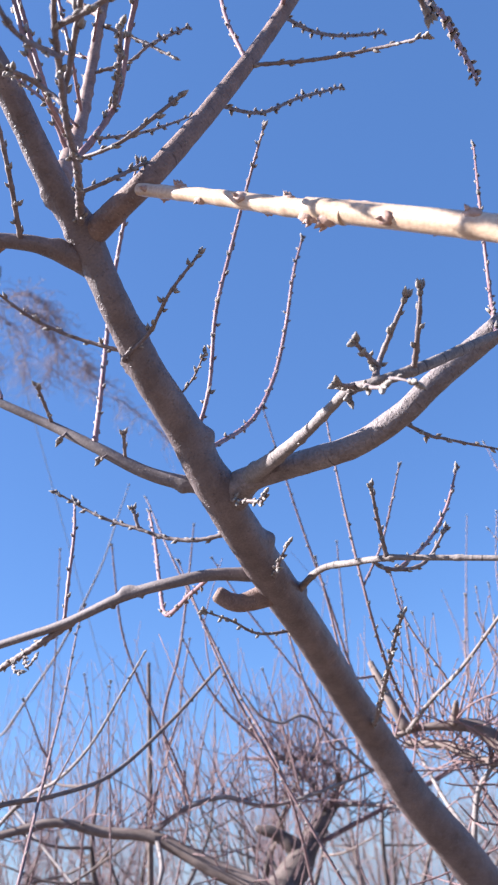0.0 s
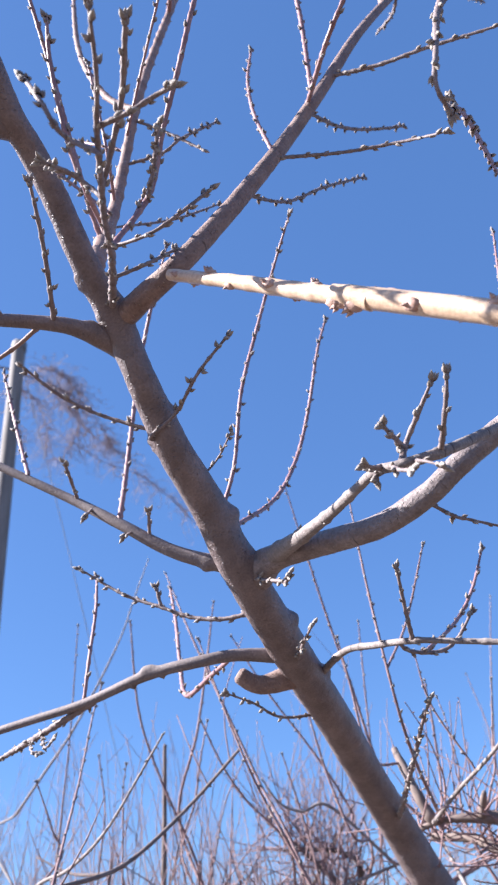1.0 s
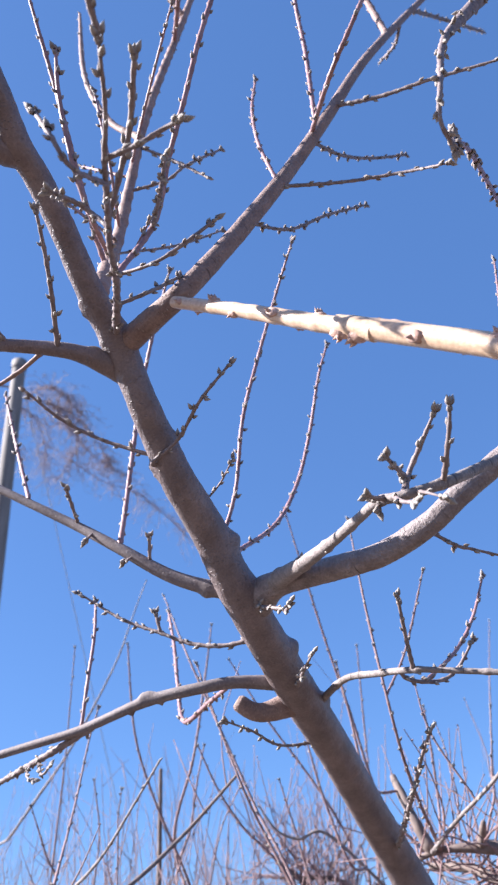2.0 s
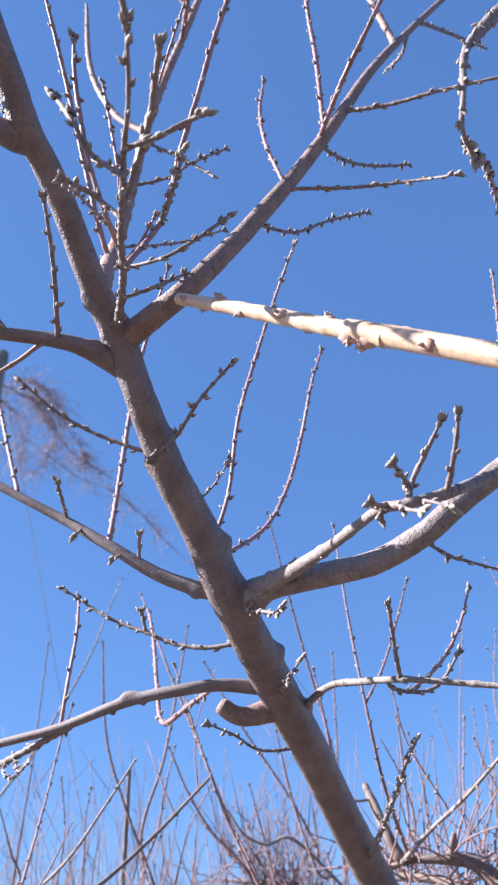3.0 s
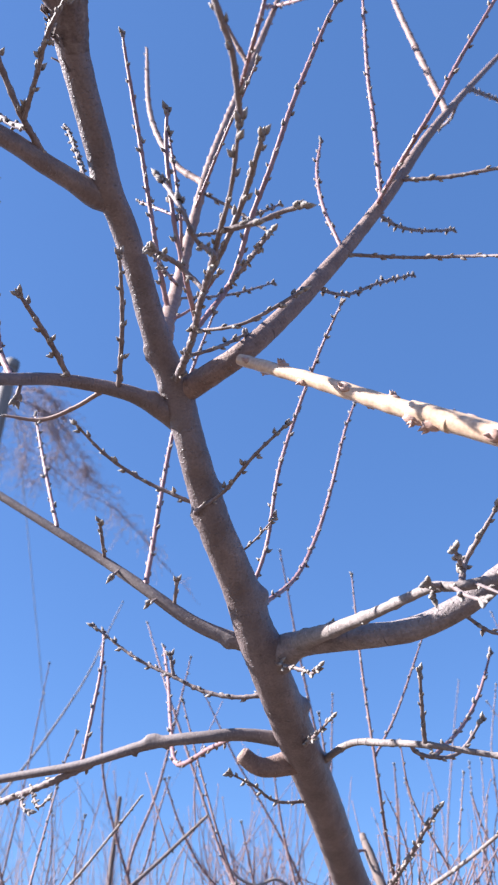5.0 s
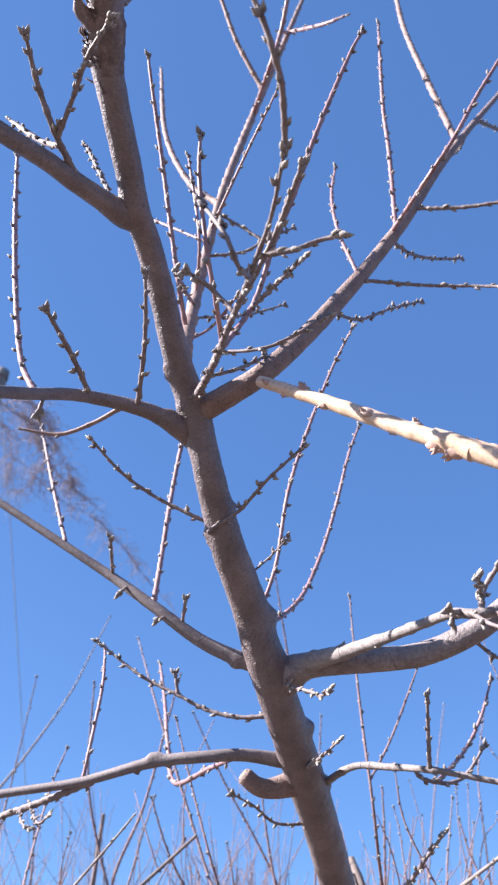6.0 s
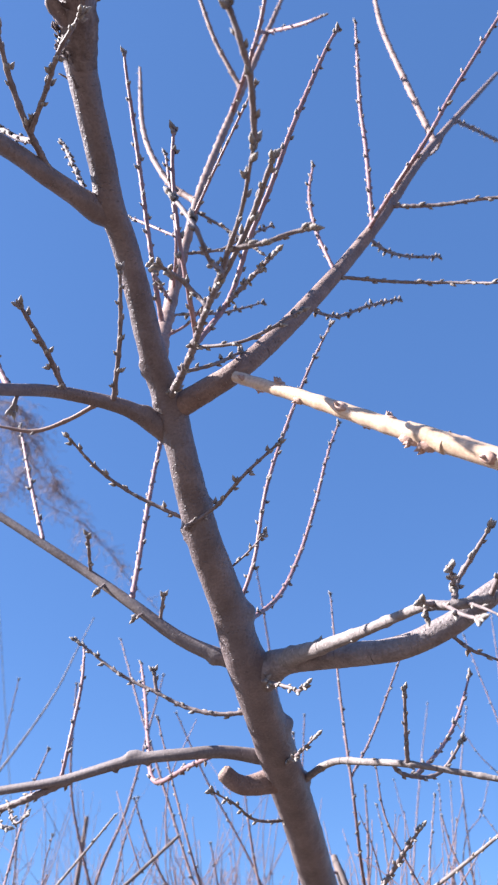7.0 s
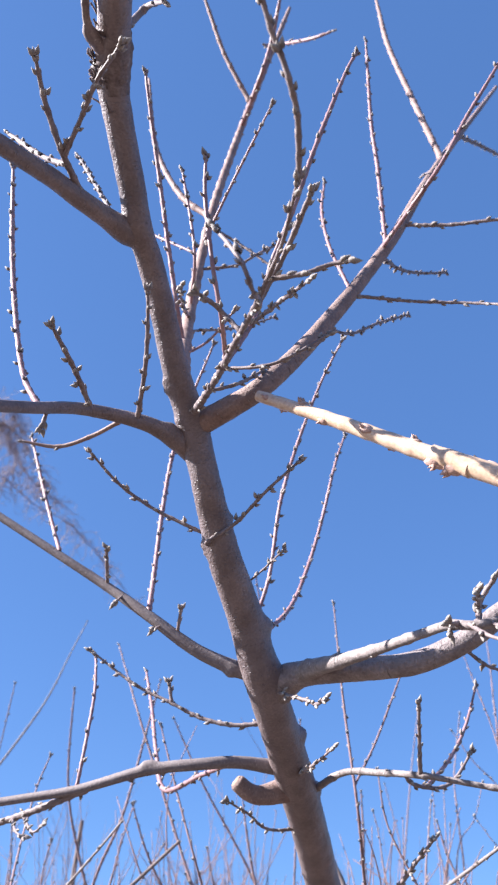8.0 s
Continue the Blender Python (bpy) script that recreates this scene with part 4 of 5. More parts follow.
stem(second_neighbour, "shoot", "bgshoot", [(0.260, 2.560, 0.900), (0.187, 2.315, 1.163), (0.113, 2.069, 1.666), (0.008, 2.113, 1.943), (-0.098, 2.157, 2.220), (-0.147, 2.178, 2.351), (-0.214, 2.264, 2.561)], [0.0100, 0.0060, 0.0031, 0.0032, 0.0034, 0.0031, 0.0024], single=False)
stem(second_neighbour, "shoot", "bgshoot", [(-0.149, 2.533, 1.721), (-0.224, 2.600, 1.947), (-0.155, 2.510, 2.155), (-0.110, 2.458, 2.370), (-0.080, 2.381, 2.507)], [0.0045, 0.0045, 0.0039, 0.0034, 0.0024], single=False)
stem(second_neighbour, "shoot", "bgshoot", [(0.260, 2.560, 0.900), (-0.014, 1.807, 1.014), (-0.289, 1.053, 1.368), (-0.308, 1.295, 1.545), (-0.328, 1.537, 1.722), (-0.348, 1.778, 1.898), (-0.342, 1.861, 2.041), (-0.323, 1.863, 2.115)], [0.0100, 0.0060, 0.0024, 0.0025, 0.0027, 0.0028, 0.0026, 0.0022], single=False)
stem(second_neighbour, "shoot", "bgshoot", [(-0.149, 2.533, 1.721), (-0.182, 2.519, 1.839), (-0.268, 2.478, 2.042), (-0.318, 2.430, 2.214), (-0.331, 2.347, 2.452)], [0.0038, 0.0038, 0.0035, 0.0032, 0.0029], single=False)
stem(second_neighbour, "limb", "bglimb", [(0.260, 2.560, 0.900), (-0.034, 2.764, 0.970), (-0.329, 2.968, 1.280), (-0.319, 2.946, 1.488), (-0.310, 2.923, 1.696), (-0.297, 2.893, 1.985), (-0.287, 2.848, 2.208)], [0.0100, 0.0060, 0.0090, 0.0095, 0.0100, 0.0091, 0.0091], buds=0, single=False)
stem(second_neighbour, "shoot", "bgshoot", [(-0.584, 2.154, 1.687), (-0.493, 2.277, 1.816), (-0.513, 2.262, 1.885), (-0.552, 2.233, 1.996)], [0.0031, 0.0031, 0.0026, 0.0022], single=False)
stem(second_neighbour, "shoot", "bgshoot", [(0.260, 2.560, 0.900), (-0.201, 2.709, 1.033), (-0.663, 2.859, 1.407), (-0.631, 2.801, 1.699), (-0.599, 2.744, 1.992), (-0.572, 2.695, 2.241), (-0.541, 2.598, 2.554)], [0.0100, 0.0060, 0.0029, 0.0031, 0.0032, 0.0027, 0.0021], single=False)
stem(second_neighbour, "shoot", "bgshoot", [(0.260, 2.560, 0.900), (-0.046, 2.477, 0.978), (-0.352, 2.395, 1.296), (-0.346, 2.344, 1.591), (-0.339, 2.293, 1.887), (-0.338, 2.280, 1.962), (-0.328, 2.268, 2.027)], [0.0100, 0.0060, 0.0024, 0.0025, 0.0026, 0.0022, 0.0018], single=False)
stem(second_neighbour, "shoot", "bgshoot", [(0.092, 2.539, 1.702), (0.080, 2.423, 1.822), (-0.023, 2.408, 1.939), (-0.084, 2.389, 2.035), (-0.133, 2.360, 2.146)], [0.0037, 0.0037, 0.0034, 0.0031, 0.0028], single=False)
stem(second_neighbour, "shoot", "bgshoot", [(0.260, 2.459, 1.865), (0.264, 2.498, 1.907), (0.214, 2.486, 2.006), (0.154, 2.471, 2.101), (0.066, 2.442, 2.229), (-0.033, 2.389, 2.396)], [0.0034, 0.0034, 0.0034, 0.0031, 0.0028, 0.0024], single=False)
stem(second_neighbour, "branch", "bgpale", [(0.369, 2.510, 1.761), (0.204, 2.437, 1.909), (0.128, 2.432, 1.902), (0.068, 2.421, 1.926), (0.025, 2.399, 1.985)], [0.0048, 0.0043, 0.0039, 0.0035, 0.0031], buds=0.5, single=False)
stem(second_neighbour, "shoot", "bgshoot", [(0.165, 2.535, 1.712), (0.145, 2.519, 1.832), (0.121, 2.505, 1.939), (0.089, 2.483, 2.067)], [0.0029, 0.0029, 0.0029, 0.0024], single=False)
stem(second_neighbour, "shoot", "bgshoot", [(0.303, 2.479, 1.823), (0.244, 2.310, 1.815), (0.201, 2.295, 1.942), (0.176, 2.276, 2.048), (0.157, 2.251, 2.150)], [0.0035, 0.0035, 0.0035, 0.0031, 0.0022], single=False)
stem(second_neighbour, "shoot", "bgshoot", [(-0.163, 2.533, 1.717), (-0.220, 2.616, 1.852), (-0.177, 2.600, 1.975), (-0.153, 2.579, 2.092), (-0.125, 2.554, 2.198)], [0.0035, 0.0035, 0.0032, 0.0028, 0.0025], single=False)
stem(second_neighbour, "shoot", "bgshoot", [(0.260, 2.560, 0.900), (-0.155, 2.758, 0.970), (-0.570, 2.957, 1.280), (-0.537, 2.921, 1.568), (-0.505, 2.884, 1.857), (-0.486, 2.863, 2.026), (-0.503, 2.827, 2.187)], [0.0100, 0.0060, 0.0030, 0.0032, 0.0033, 0.0033, 0.0028], single=False)
stem(second_neighbour, "shoot", "bgshoot", [(0.260, 2.560, 0.900), (-0.022, 2.729, 0.970), (-0.304, 2.898, 1.280), (-0.223, 2.860, 1.561), (-0.141, 2.823, 1.843), (-0.093, 2.801, 2.008), (-0.020, 2.778, 2.134)], [0.0100, 0.0060, 0.0029, 0.0031, 0.0032, 0.0027, 0.0027], single=False)

third_neighbour = thing("peach_tree", (-0.05, 3.1, 0), "bare old peach tree with a thick shade-darkened trunk", "tree", group="orchard trees")
stem(third_neighbour, "trunk", "bgshade", [(-0.050, 3.100, -0.050), (-0.020, 3.100, 0.800), (0.068, 3.143, 1.383), (0.111, 3.205, 1.493), (0.170, 3.242, 1.557), (0.234, 3.283, 1.642), (0.323, 3.325, 1.739)], [0.1000, 0.0880, 0.0779, 0.0615, 0.0542, 0.0448, 0.0311], buds=0, single=False)
stem(third_neighbour, "limb", "bgshade", [(0.190, 3.255, 1.583), (0.101, 3.243, 1.657), (0.033, 3.243, 1.682)], [0.0261, 0.0221, 0.0181], buds=0, single=False)
stem(third_neighbour, "branch", "bgpale", [(0.323, 3.325, 1.739), (0.453, 3.210, 1.718), (0.568, 3.093, 1.678)], [0.0100, 0.0083, 0.0080], buds=0, single=False)
stem(third_neighbour, "limb", "bgshade", [(0.292, 3.311, 1.706), (0.260, 3.227, 1.785), (0.187, 3.224, 1.868), (0.036, 3.211, 2.000)], [0.0090, 0.0080, 0.0080, 0.0070], buds=0.5, single=False)
stem(third_neighbour, "limb", "bgshade", [(0.323, 3.325, 1.739), (0.348, 3.214, 1.832), (0.273, 3.215, 1.888), (0.088, 3.223, 1.907)], [0.0080, 0.0080, 0.0077, 0.0070], buds=0.5, single=False)
stem(third_neighbour, "shoot", "bgshoot", [(0.323, 3.325, 1.739), (0.368, 3.011, 1.826), (0.357, 2.996, 1.955)], [0.0052, 0.0046, 0.0046], single=False)
stem(third_neighbour, "shoot", "bgshoot", [(0.188, 3.265, 1.589), (0.956, 3.500, 1.909), (0.977, 3.500, 2.175), (1.054, 3.500, 2.573), (1.130, 3.500, 2.896)], [0.0090, 0.0040, 0.0034, 0.0028, 0.0021], single=False)
stem(third_neighbour, "shoot", "bgshoot", [(0.188, 3.265, 1.589), (1.019, 3.600, 1.923), (1.005, 3.600, 2.193), (1.009, 3.600, 2.355), (0.988, 3.600, 2.479), (0.968, 3.600, 2.585)], [0.0090, 0.0040, 0.0030, 0.0026, 0.0022, 0.0018], single=False)


def sprinkle(tree, points, count, height, seed):
    """Fine one-year shoots along a limb, as one mesh."""
    rng = random.Random(seed)
    path, rad = smooth(points, [0.01] * len(points), 0.03)
    s = Soup()
    for _ in range(count):
        q = rng.choice(path)
        e = q + Vector((rng.gauss(0, 0.3), rng.gauss(0, 0.3), 1)).normalized() * rng.uniform(0.12, height)
        pp, rr = smooth([q, q.lerp(e, 0.5) + Vector((rng.gauss(0, 0.02), rng.gauss(0, 0.02), 0)), e], [0.0019, 0.0015, 0.0009], 0.05)
        s.tube(pp, rr, 5)
        for g in pp[2::2]:
            s.bud(g, Vector((rng.gauss(0, 1), rng.gauss(0, 1), 0.6)), 0.006)
    part("crown", s.mesh("crown", FARSHOOT), tree, "fine reddish one-year shoots", kind="stuff")


def tangle(tree, points, count, reach, seed):
    """Short crooked spurs and crossing twigs along a limb, as one mesh."""
    rng = random.Random(seed)
    path, rad = smooth(points, [0.01] * len(points), 0.02)
    s = Soup()
    for _ in range(count):
        q = rng.choice(path)
        d = Vector((rng.gauss(0, 1), rng.gauss(0, 1), rng.gauss(0.25, 0.7))).normalized()
        k = rng.uniform(0.3, 1.0) * reach
        bend = Vector((rng.gauss(0, 0.35), rng.gauss(0, 0.35), rng.gauss(0.1, 0.35))) * k
        pp, rr = smooth([q, q + d * k * 0.45 + bend * 0.2, q + d * k * 0.8 + bend * 0.7, q + d * k + bend * 1.2], [0.0022, 0.0019, 0.0014, 0.0009], 0.03)
        s.tube(pp, rr, 5, 0.1, q.x)
        for g in pp[1:]:
            if rng.random() < 0.5:
                s.bud(g, Vector((rng.gauss(0, 1), rng.gauss(0, 1), 0.5)), 0.006)
    part("crown", s.mesh("crown", FARSHOOT), tree, "tangle of crooked reddish twigs", kind="stuff")


tangle(neighbour, [(0.343, 1.902, 1.765), (0.393, 1.891, 1.776), (0.464, 1.876, 1.773), (0.520, 1.863, 1.760), (0.565, 1.857, 1.703), (0.608, 1.850, 1.605)], 48, 0.22, 11)
tangle(neighbour, [(0.576, 1.855, 1.681), (0.524, 1.934, 1.705), (0.475, 2.010, 1.750), (0.401, 2.096, 1.772)], 48, 0.22, 12)
tangle(neighbour, [(0.457, 1.945, 1.469), (0.491, 1.936, 1.602), (0.513, 1.928, 1.654), (0.568, 1.908, 1.709)], 26, 0.22, 13)
tangle(second_neighbour, [(0.099, 2.443, 1.411), (0.000, 2.483, 1.511), (-0.094, 2.505, 1.558), (-0.199, 2.525, 1.623), (-0.276, 2.534, 1.659), (-0.402, 2.543, 1.680), (-0.528, 2.545, 1.717), (-0.684, 2.545, 1.699), (-0.983, 2.544, 1.665)], 44, 0.24, 14)
tangle(second_neighbour, [(-0.268, 2.533, 1.657), (-0.163, 2.533, 1.717), (-0.050, 2.537, 1.735), (0.059, 2.540, 1.701), (0.205, 2.532, 1.720), (0.384, 2.508, 1.764)], 44, 0.26, 15)
tangle(third_neighbour, [(0.292, 3.311, 1.706), (0.260, 3.227, 1.785), (0.187, 3.224, 1.868), (0.036, 3.211, 2.000)], 40, 0.35, 16)
tangle(third_neighbour, [(0.323, 3.325, 1.739), (0.348, 3.214, 1.832), (0.273, 3.215, 1.888), (0.088, 3.223, 1.907)], 40, 0.35, 17)
tangle(third_neighbour, [(0.323, 3.325, 1.739), (0.453, 3.210, 1.718), (0.568, 3.093, 1.678)], 14, 0.3, 18)
sprinkle(second_neighbour, [(0.099, 2.443, 1.411), (0.000, 2.483, 1.511), (-0.094, 2.505, 1.558), (-0.199, 2.525, 1.623), (-0.276, 2.534, 1.659), (-0.402, 2.543, 1.680), (-0.528, 2.545, 1.717), (-0.684, 2.545, 1.699), (-0.983, 2.544, 1.665)], 44, 0.5, 1)
sprinkle(second_neighbour, [(-0.268, 2.533, 1.657), (-0.163, 2.533, 1.717), (-0.050, 2.537, 1.735), (0.059, 2.540, 1.701), (0.205, 2.532, 1.720), (0.384, 2.508, 1.764)], 52, 0.5, 2)
sprinkle(second_neighbour, [(0.280, 2.580, 0.600), (-0.750, 2.000, 0.950), (-0.800, 1.250, 1.300), (-0.447, 1.205, 1.613), (-0.358, 1.372, 1.657), (-0.314, 1.557, 1.683), (-0.251, 1.783, 1.736), (-0.149, 1.962, 1.853), (-0.022, 1.963, 1.971)], 12, 0.3, 3)
sprinkle(neighbour, [(0.576, 1.855, 1.681), (0.524, 1.934, 1.705), (0.475, 2.010, 1.750), (0.401, 2.096, 1.772)], 22, 0.36, 5)
sprinkle(third_neighbour, [(0.068, 3.143, 1.383), (0.111, 3.205, 1.493), (0.170, 3.242, 1.557), (0.234, 3.283, 1.642), (0.323, 3.325, 1.739)], 40, 0.55, 6)
sprinkle(third_neighbour, [(0.292, 3.311, 1.706), (0.260, 3.227, 1.785), (0.187, 3.224, 1.868), (0.036, 3.211, 2.000)], 26, 0.4, 7)
sprinkle(third_neighbour, [(0.323, 3.325, 1.739), (0.348, 3.214, 1.832), (0.273, 3.215, 1.888), (0.088, 3.223, 1.907)], 26, 0.4, 8)

STICK_PATH = [(-0.041, 0.648, 2.148), (0.032, 0.598, 2.079), (0.129, 0.532, 1.984), (0.202, 0.482, 1.917), (1.213, -0.209, 0.955), (2.225, -0.900, -0.006)]
STICK_RADII = [0.0062, 0.0072, 0.0086, 0.0096, 0.0145, 0.0165]


# ---- the hand-held pointer stick, with an unseen length added down to the ground ----
def cut_stick(points, radii):
    """A long smooth cut branch used as a pointer: bud cushions round every node, its unseen thick end added on the
    ground.
    """
    ob = thing("wooden_stick", (points[-1][0], points[-1][1], 0), "golden-brown hand-held pointer stick with knobby nodes, lengthened unseen to the ground", "stick")
    path, r = smooth(points, radii, 0.003)
    rng = random.Random(11)
    nodes, run = [], 0.012
    while run < 0.75:
        nodes.append(run)
        run += rng.uniform(0.019, 0.031) * (1 + run)
    r = swell(path, r, nodes, 0.07, 0.006)
    part("shaft", Soup().tube(path, r, 24, 0.035, 77, flat=True).mesh("shaft", STICK), ob)
    fr = frames_along(path)
    run, k, turn = 0.0, 0, 0.6
    for i in range(1, len(path)):
        run += (path[i] - path[i - 1]).length
        if k < len(nodes) and run >= nodes[k]:
            t, a, b = fr[i]
            turn += 2.5 + rng.uniform(-0.4, 0.4)
            d = a * math.cos(turn) + b * math.sin(turn)
            q = path[i] + d * r[i] * 0.86
            big = r[i] * rng.uniform(1.0, 1.5)
            knob = part("knob", Soup().blob(q, t, d, big * 0.75, big * 0.34, big * 0.5, k).mesh("knob", KNOB), ob)
            for w in ((0.0,), (-0.5, 0.5), (-0.8, 0.0, 0.8))[rng.randint(0, 2)]:
                bud = Soup().bud(q + d * big * 0.16 + t * big * -0.2 + t.cross(d) * w * big * 0.35, d + t * -0.75 + t.cross(d) * w * 0.4, big * 0.62, 0.34)
                new("bud", bud.mesh("bud", KNOB)).parent = knob
            k += 1
    return ob


cut_stick(STICK_PATH, STICK_RADII)

# ---- orchard behind ----
def orchard_tree(x, y, height, seed, shoots=60, label="bare pruned peach tree with upright reddish shoots"):
    rng = random.Random(seed)
    tree = thing("peach_tree", (x, y, 0), label, "tree", group="orchard trees")
    fork = Vector((x, y, -0.02)) + Vector((rng.uniform(-0.08, 0.08), rng.uniform(-0.08, 0.08), rng.uniform(0.5, 0.7)))
    foot = Vector((x, y, -0.08 - 0.03 * max(0.0, y - 6.0)))
    p, r = smooth([foot, foot.lerp(fork, 0.5) + Vector((0.02, 0.01, 0)), fork], [0.075, 0.06, 0.06], 0.03)
    part("trunk", Soup().tube(p, r, 12, 0.15, seed).mesh("trunk", SHADEBARK), tree)
    crown = Soup()
    n = rng.randint(4, 6)
    turn = rng.uniform(0, 6)
    starts = []
    for k in range(n):
        w = turn + 6.283 * k / n + rng.uniform(-0.3, 0.3)
        reach = rng.uniform(0.6, 1.1)
        top = rng.uniform(0.55, 0.8) * height
        d = Vector((math.cos(w), math.sin(w), 0))
        pts = [fork - Vector((0, 0, 0.05)), fork + d * reach * 0.35 + Vector((0, 0, (top - fork.z) * 0.35)),
               fork + d * reach * 0.7 + Vector((rng.uniform(-.1, .1), rng.uniform(-.1, .1), (top - fork.z) * 0.72)), fork + d * reach + Vector((rng.uniform(-.1, .1), rng.uniform(-.1, .1), top - fork.z))]
        p, r = smooth(pts, [0.030, 0.020, 0.012, 0.005], 0.04)
        part("limb", Soup().tube(p, r, 9, 0.15, seed + k).mesh("limb", SHADEBARK), tree)
        starts += [(q, max(0.004, rr * 0.3)) for q, rr in zip(p, r) if q.z > fork.z + 0.35]
        for _ in range(4):
            q = rng.choice(p[len(p) // 3:])
            w2 = w + rng.uniform(-1.5, 1.5)
            e = q + Vector((math.cos(w2) * 0.4, math.sin(w2) * 0.4, rng.uniform(0.0, 0.35)))
            pp, rr = smooth([q, q.lerp(e, 0.5) + Vector((rng.gauss(0, 0.04), rng.gauss(0, 0.04), -0.03)), e], [0.008, 0.006, 0.0035], 0.05)
            part("branch", Soup().tube(pp, rr, 6, 0.1, seed).mesh("branch", FAR), tree)
            starts += [(g, 0.0035) for g in pp[1:]]
    for _ in range(shoots * 7 // 5):
        q, rr = rng.choice(starts)
        lean = Vector((rng.gauss(0, 0.28), rng.gauss(0, 0.28), 1.0)).normalized()
        long = rng.uniform(0.25, 0.85)
        long = min(long, max(0.15, height * rng.uniform(0.93, 1.05) - q.z))
        e = q + lean * long
        pp, rad = smooth([q, q.lerp(e, 0.5) + Vector((rng.gauss(0, 0.03), rng.gauss(0, 0.03), 0)), e], [min(rr, 0.0024), 0.0017, 0.0009], 0.07)
        crown.tube(pp, rad, 5)
        for g in pp[1:-1:3]:
            e2 = g + Vector((rng.gauss(0, 0.5), rng.gauss(0, 0.5), 0.8)).normalized() * rng.uniform(0.1, 0.3)
            crown.tube([g, g.lerp(e2, 0.5), e2], [0.0015, 0.0012, 0.0008], 4)
    part("crown", crown.mesh("crown", FARSHOOT), tree, "upright reddish one-year shoots", kind="stuff")
    return tree


for k, (x, y, h, n) in enumerate(((1.6, 3.9, 2.3, 24), (-1.5, 3.7, 2.5, 130), (-0.3, 4.3, 2.7, 80), (-2.6, 6.2, 3.1, 130), (-0.9, 6.4, 3.2, 130), (0.8, 6.3, 2.9, 60), (2.6, 6.2, 2.8, 50),
                               (-3.6, 9.0, 3.5, 120), (-1.8, 9.2, 3.5, 130), (0.1, 9.1, 3.6, 130), (2.0, 9.2, 3.3, 60), (3.9, 9.1, 3.3, 50),
                               (-3.9, 12.2, 3.6, 110), (-2.1, 12.0, 3.7, 110), (-0.2, 12.3, 3.6, 110), (1.7, 12.1, 3.7, 110), (3.6, 12.2, 3.6, 110),
                               (-4.4, 16.1, 3.8, 110), (-2.2, 16.0, 3.8, 110), (0.0, 16.3, 3.7, 110), (2.2, 16.1, 3.8, 110), (4.4, 16.0, 3.8, 110))):
    orchard_tree(x, y, h, 40 + k, n)

# ---- utility pole and the tall tree beyond ----
POLE_TOP = (-2.617, 8.002, 8.639)
pole = thing("utility_pole", (POLE_TOP[0], POLE_TOP[1], 0), "weathered grey wooden utility pole", "pole")
p, r = smooth([(POLE_TOP[0], POLE_TOP[1], -0.3), (POLE_TOP[0], POLE_TOP[1], POLE_TOP[2] * 0.5), POLE_TOP], [0.125, 0.105, 0.085], 0.4)
part("post", Soup().tube(p, r, 16, 0.02, 3, flat=True).mesh("post", POLEWOOD), pole)
cap = Vector(POLE_TOP)
part("cap", Soup().tube([cap - Vector((0, 0, 0.12)), cap, cap + Vector((0, 0, 0.015))], [0.098, 0.098, 0.07], 16, 0.0, 1).mesh("cap", POLEWOOD), pole)
p, r = smooth([cap - Vector((0, 0, 0.15)), (-2.1, 8.77, 6.3), (-0.67, 10.9, -0.15)], [0.0045, 0.0045, 0.0045], 0.5)
part("guy_wire", Soup().tube(p, r, 6).mesh("guy_wire", POLEWOOD), pole, "thin grey stay wire")

LIMB = [(-5.305, 10.499, 10.061), (-3.987, 10.669, 10.552), (-3.237, 10.985, 10.472)]
SPRAYS = ((90, 0.55, *[(-3.373, 10.949, 10.467), (-3.098, 10.897, 10.627), (-2.778, 11.058, 10.536), (-2.500, 11.342, 10.262)]),
          (105, 0.55, *[(-3.552, 10.927, 10.423), (-3.102, 11.069, 10.417), (-2.688, 11.375, 10.163), (-2.642, 11.672, 9.772), (-3.056, 11.923, 9.257)]),
          (90, 0.50, *[(-3.283, 10.989, 10.451), (-2.734, 11.248, 10.312), (-2.311, 11.603, 9.966), (-2.071, 11.918, 9.582)]),
          (82, 0.50, *[(-3.641, 10.922, 10.394), (-3.287, 11.217, 10.162), (-3.152, 11.532, 9.791), (-3.195, 11.801, 9.386)]),
          (60, 0.45, *[(-2.919, 11.190, 10.327), (-2.453, 11.699, 9.792), (-1.925, 12.017, 9.470), (-1.633, 12.129, 9.365)]),
          (54, 0.50, *[(-2.828, 11.700, 9.671), (-2.261, 12.031, 9.361), (-1.680, 12.242, 9.178), (-1.187, 12.480, 8.879), (-0.838, 12.723, 8.501)]),
          (15, 0.30, *[(-1.582, 12.272, 9.149), (-1.087, 12.562, 8.754), (-0.638, 12.827, 8.331), (-0.139, 13.042, 7.939)]),
          (39, 0.40, *[(-3.731, 10.953, 10.319), (-3.647, 11.322, 9.877), (-3.512, 11.684, 9.425)]))


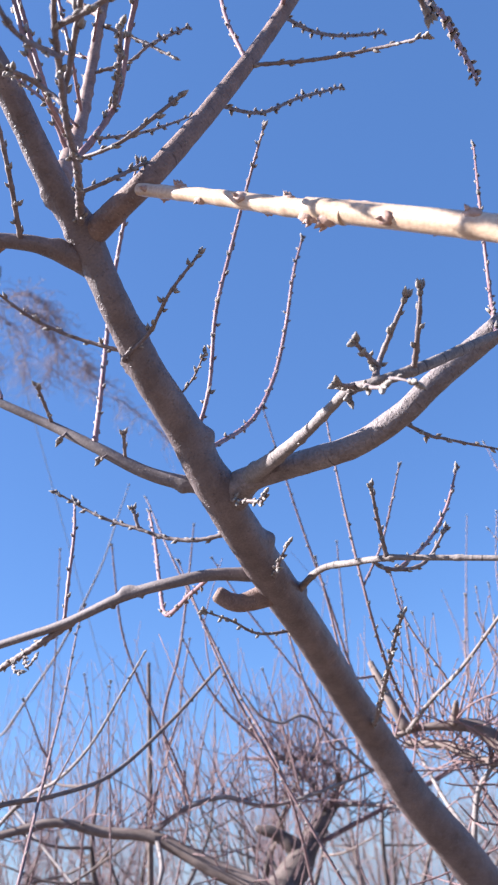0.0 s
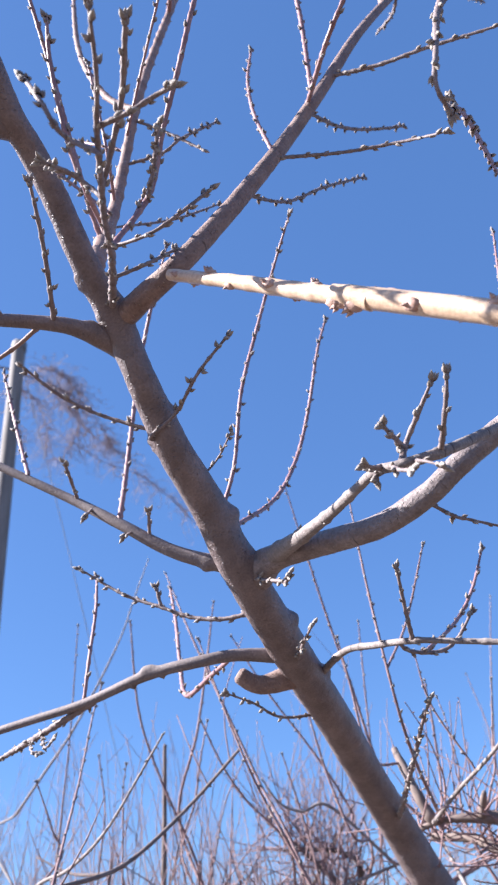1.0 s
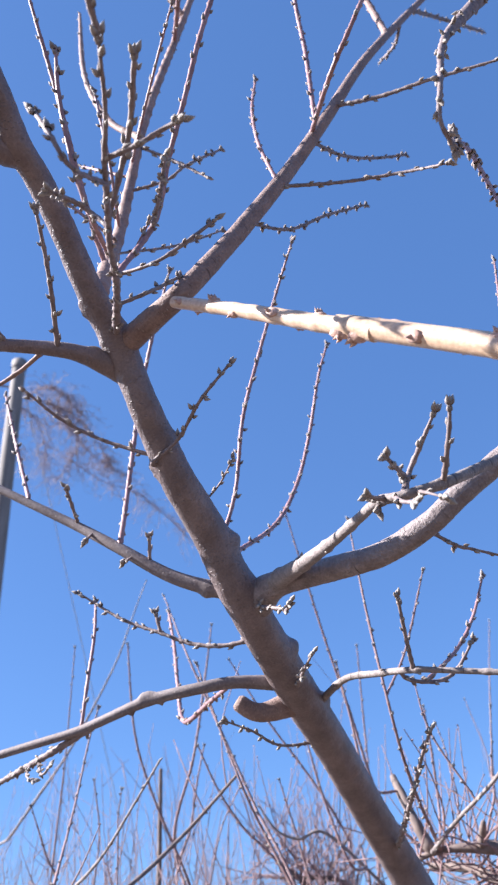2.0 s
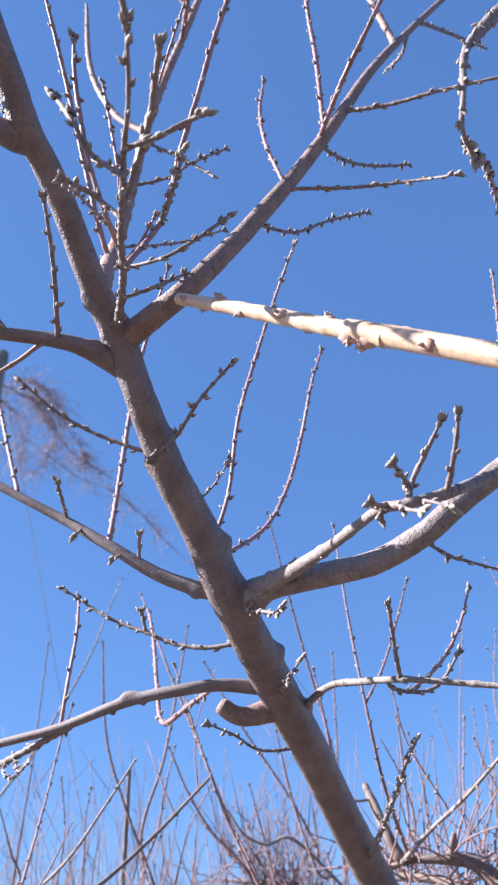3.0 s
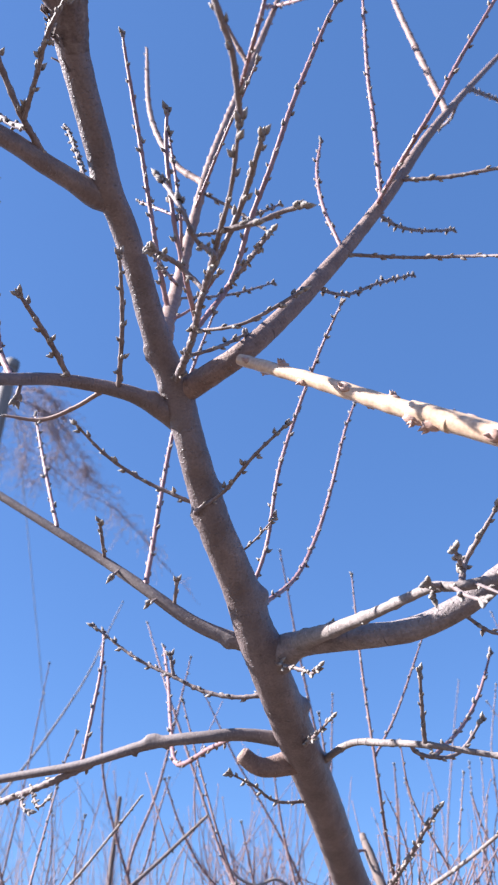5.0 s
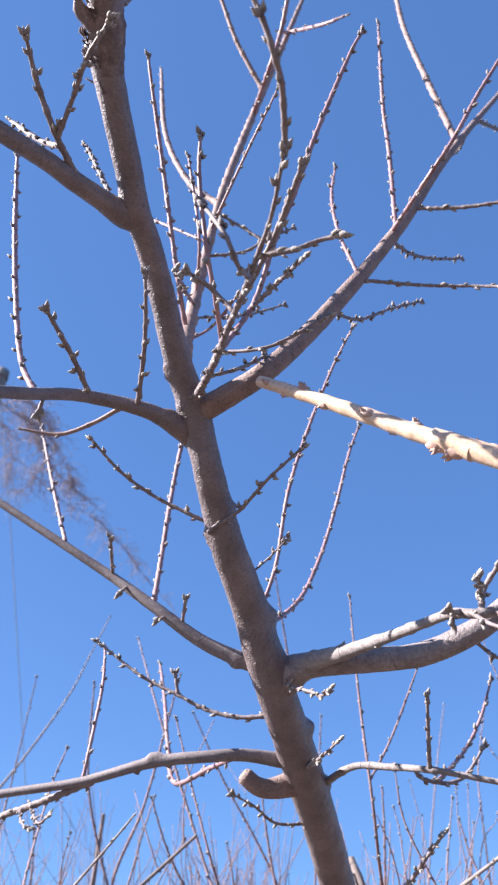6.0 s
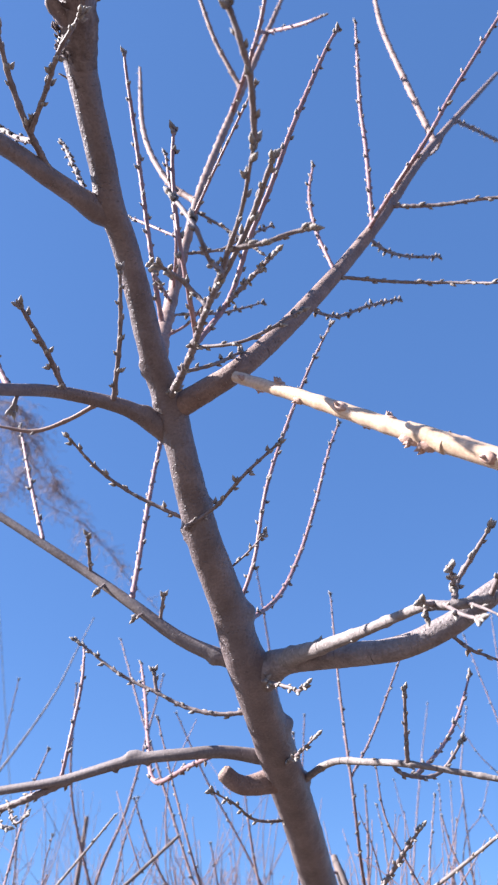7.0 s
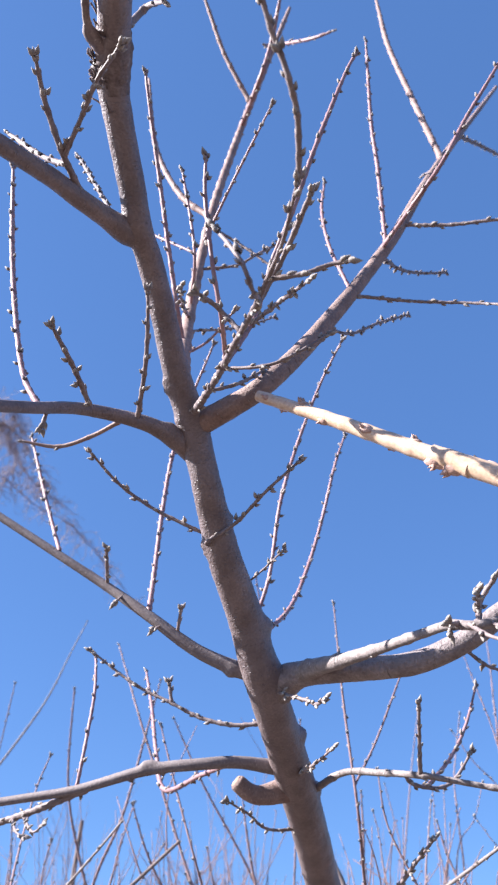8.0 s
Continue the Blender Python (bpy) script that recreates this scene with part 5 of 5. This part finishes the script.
def drooping_tree(limb, sprays):
    """A tall bare tree whose fine hanging twigs reach into view."""
    rng = random.Random(21)
    a = Vector((-7.5, 9.95, 7.95))
    foot = Vector((a.x - 1.2, a.y + 0.4, 0))
    tree = thing("tall_tree", foot, "tall bare tree with fine drooping purplish twigs", "tree")
    p, r = smooth([foot - Vector((0, 0, 0.1)), foot + Vector((0.1, 0, 4.5)), a + Vector((-0.8, 0.2, -1.0)), a], [0.26, 0.2, 0.13, 0.1], 0.3)
    part("trunk", Soup().tube(p, r, 14, 0.12, 5).mesh("trunk", FAR), tree)
    p1, r1 = smooth([a, *limb], [0.085, 0.05, 0.022, 0.012], 0.12)
    part("limb", Soup().tube(p1, r1, 9, 0.1, 6).mesh("limb", FAR), tree)
    s = Soup()
    for count, reach, *pts in sprays:
        p2, r2 = smooth(pts, [0.010 - 0.007 * k / (len(pts) - 1) for k in range(len(pts))], 0.06)
        part("limb", Soup().tube(p2, r2, 5, 0.1, 7).mesh("limb", DROOP), tree)
        for _ in range(count):
            i = int((1 - rng.random() ** 1.2) * (len(p2) - 2))
            q = p2[i]
            on = (p2[i + 1] - q).normalized()
            side = (on * rng.uniform(0.1, 0.9) + Vector((rng.gauss(0, 0.55), rng.gauss(0, 0.55), rng.gauss(-0.05, 0.5)))).normalized()
            k = rng.uniform(0.25, 1.0) * reach
            pts2 = [q, q + side * k * 0.4 + Vector((0, 0, 0.05 * k)), q + side * k * 0.8 + Vector((0, 0, -0.12 * k)), q + side * k + Vector((rng.gauss(0, 0.06), 0, -0.42 * k))]
            pp, rr = smooth(pts2, [0.0045, 0.0038, 0.003, 0.0022], 0.08)
            s.tube(pp, rr, 4)
            for g in pp[1::2]:
                e = g + Vector((rng.gauss(0.02, 0.09), rng.gauss(0, 0.09), rng.gauss(-0.05, 0.07)))
                s.tube([g, e], [0.003, 0.002], 3)
                if rng.random() < 0.35:
                    s.bud(e, Vector((rng.gauss(0, 1), rng.gauss(0, 1), -0.4)), 0.022, 0.35)
    part("crown", s.mesh("crown", DROOP), tree, "hanging purplish twigs", kind="stuff")


drooping_tree(LIMB, SPRAYS)
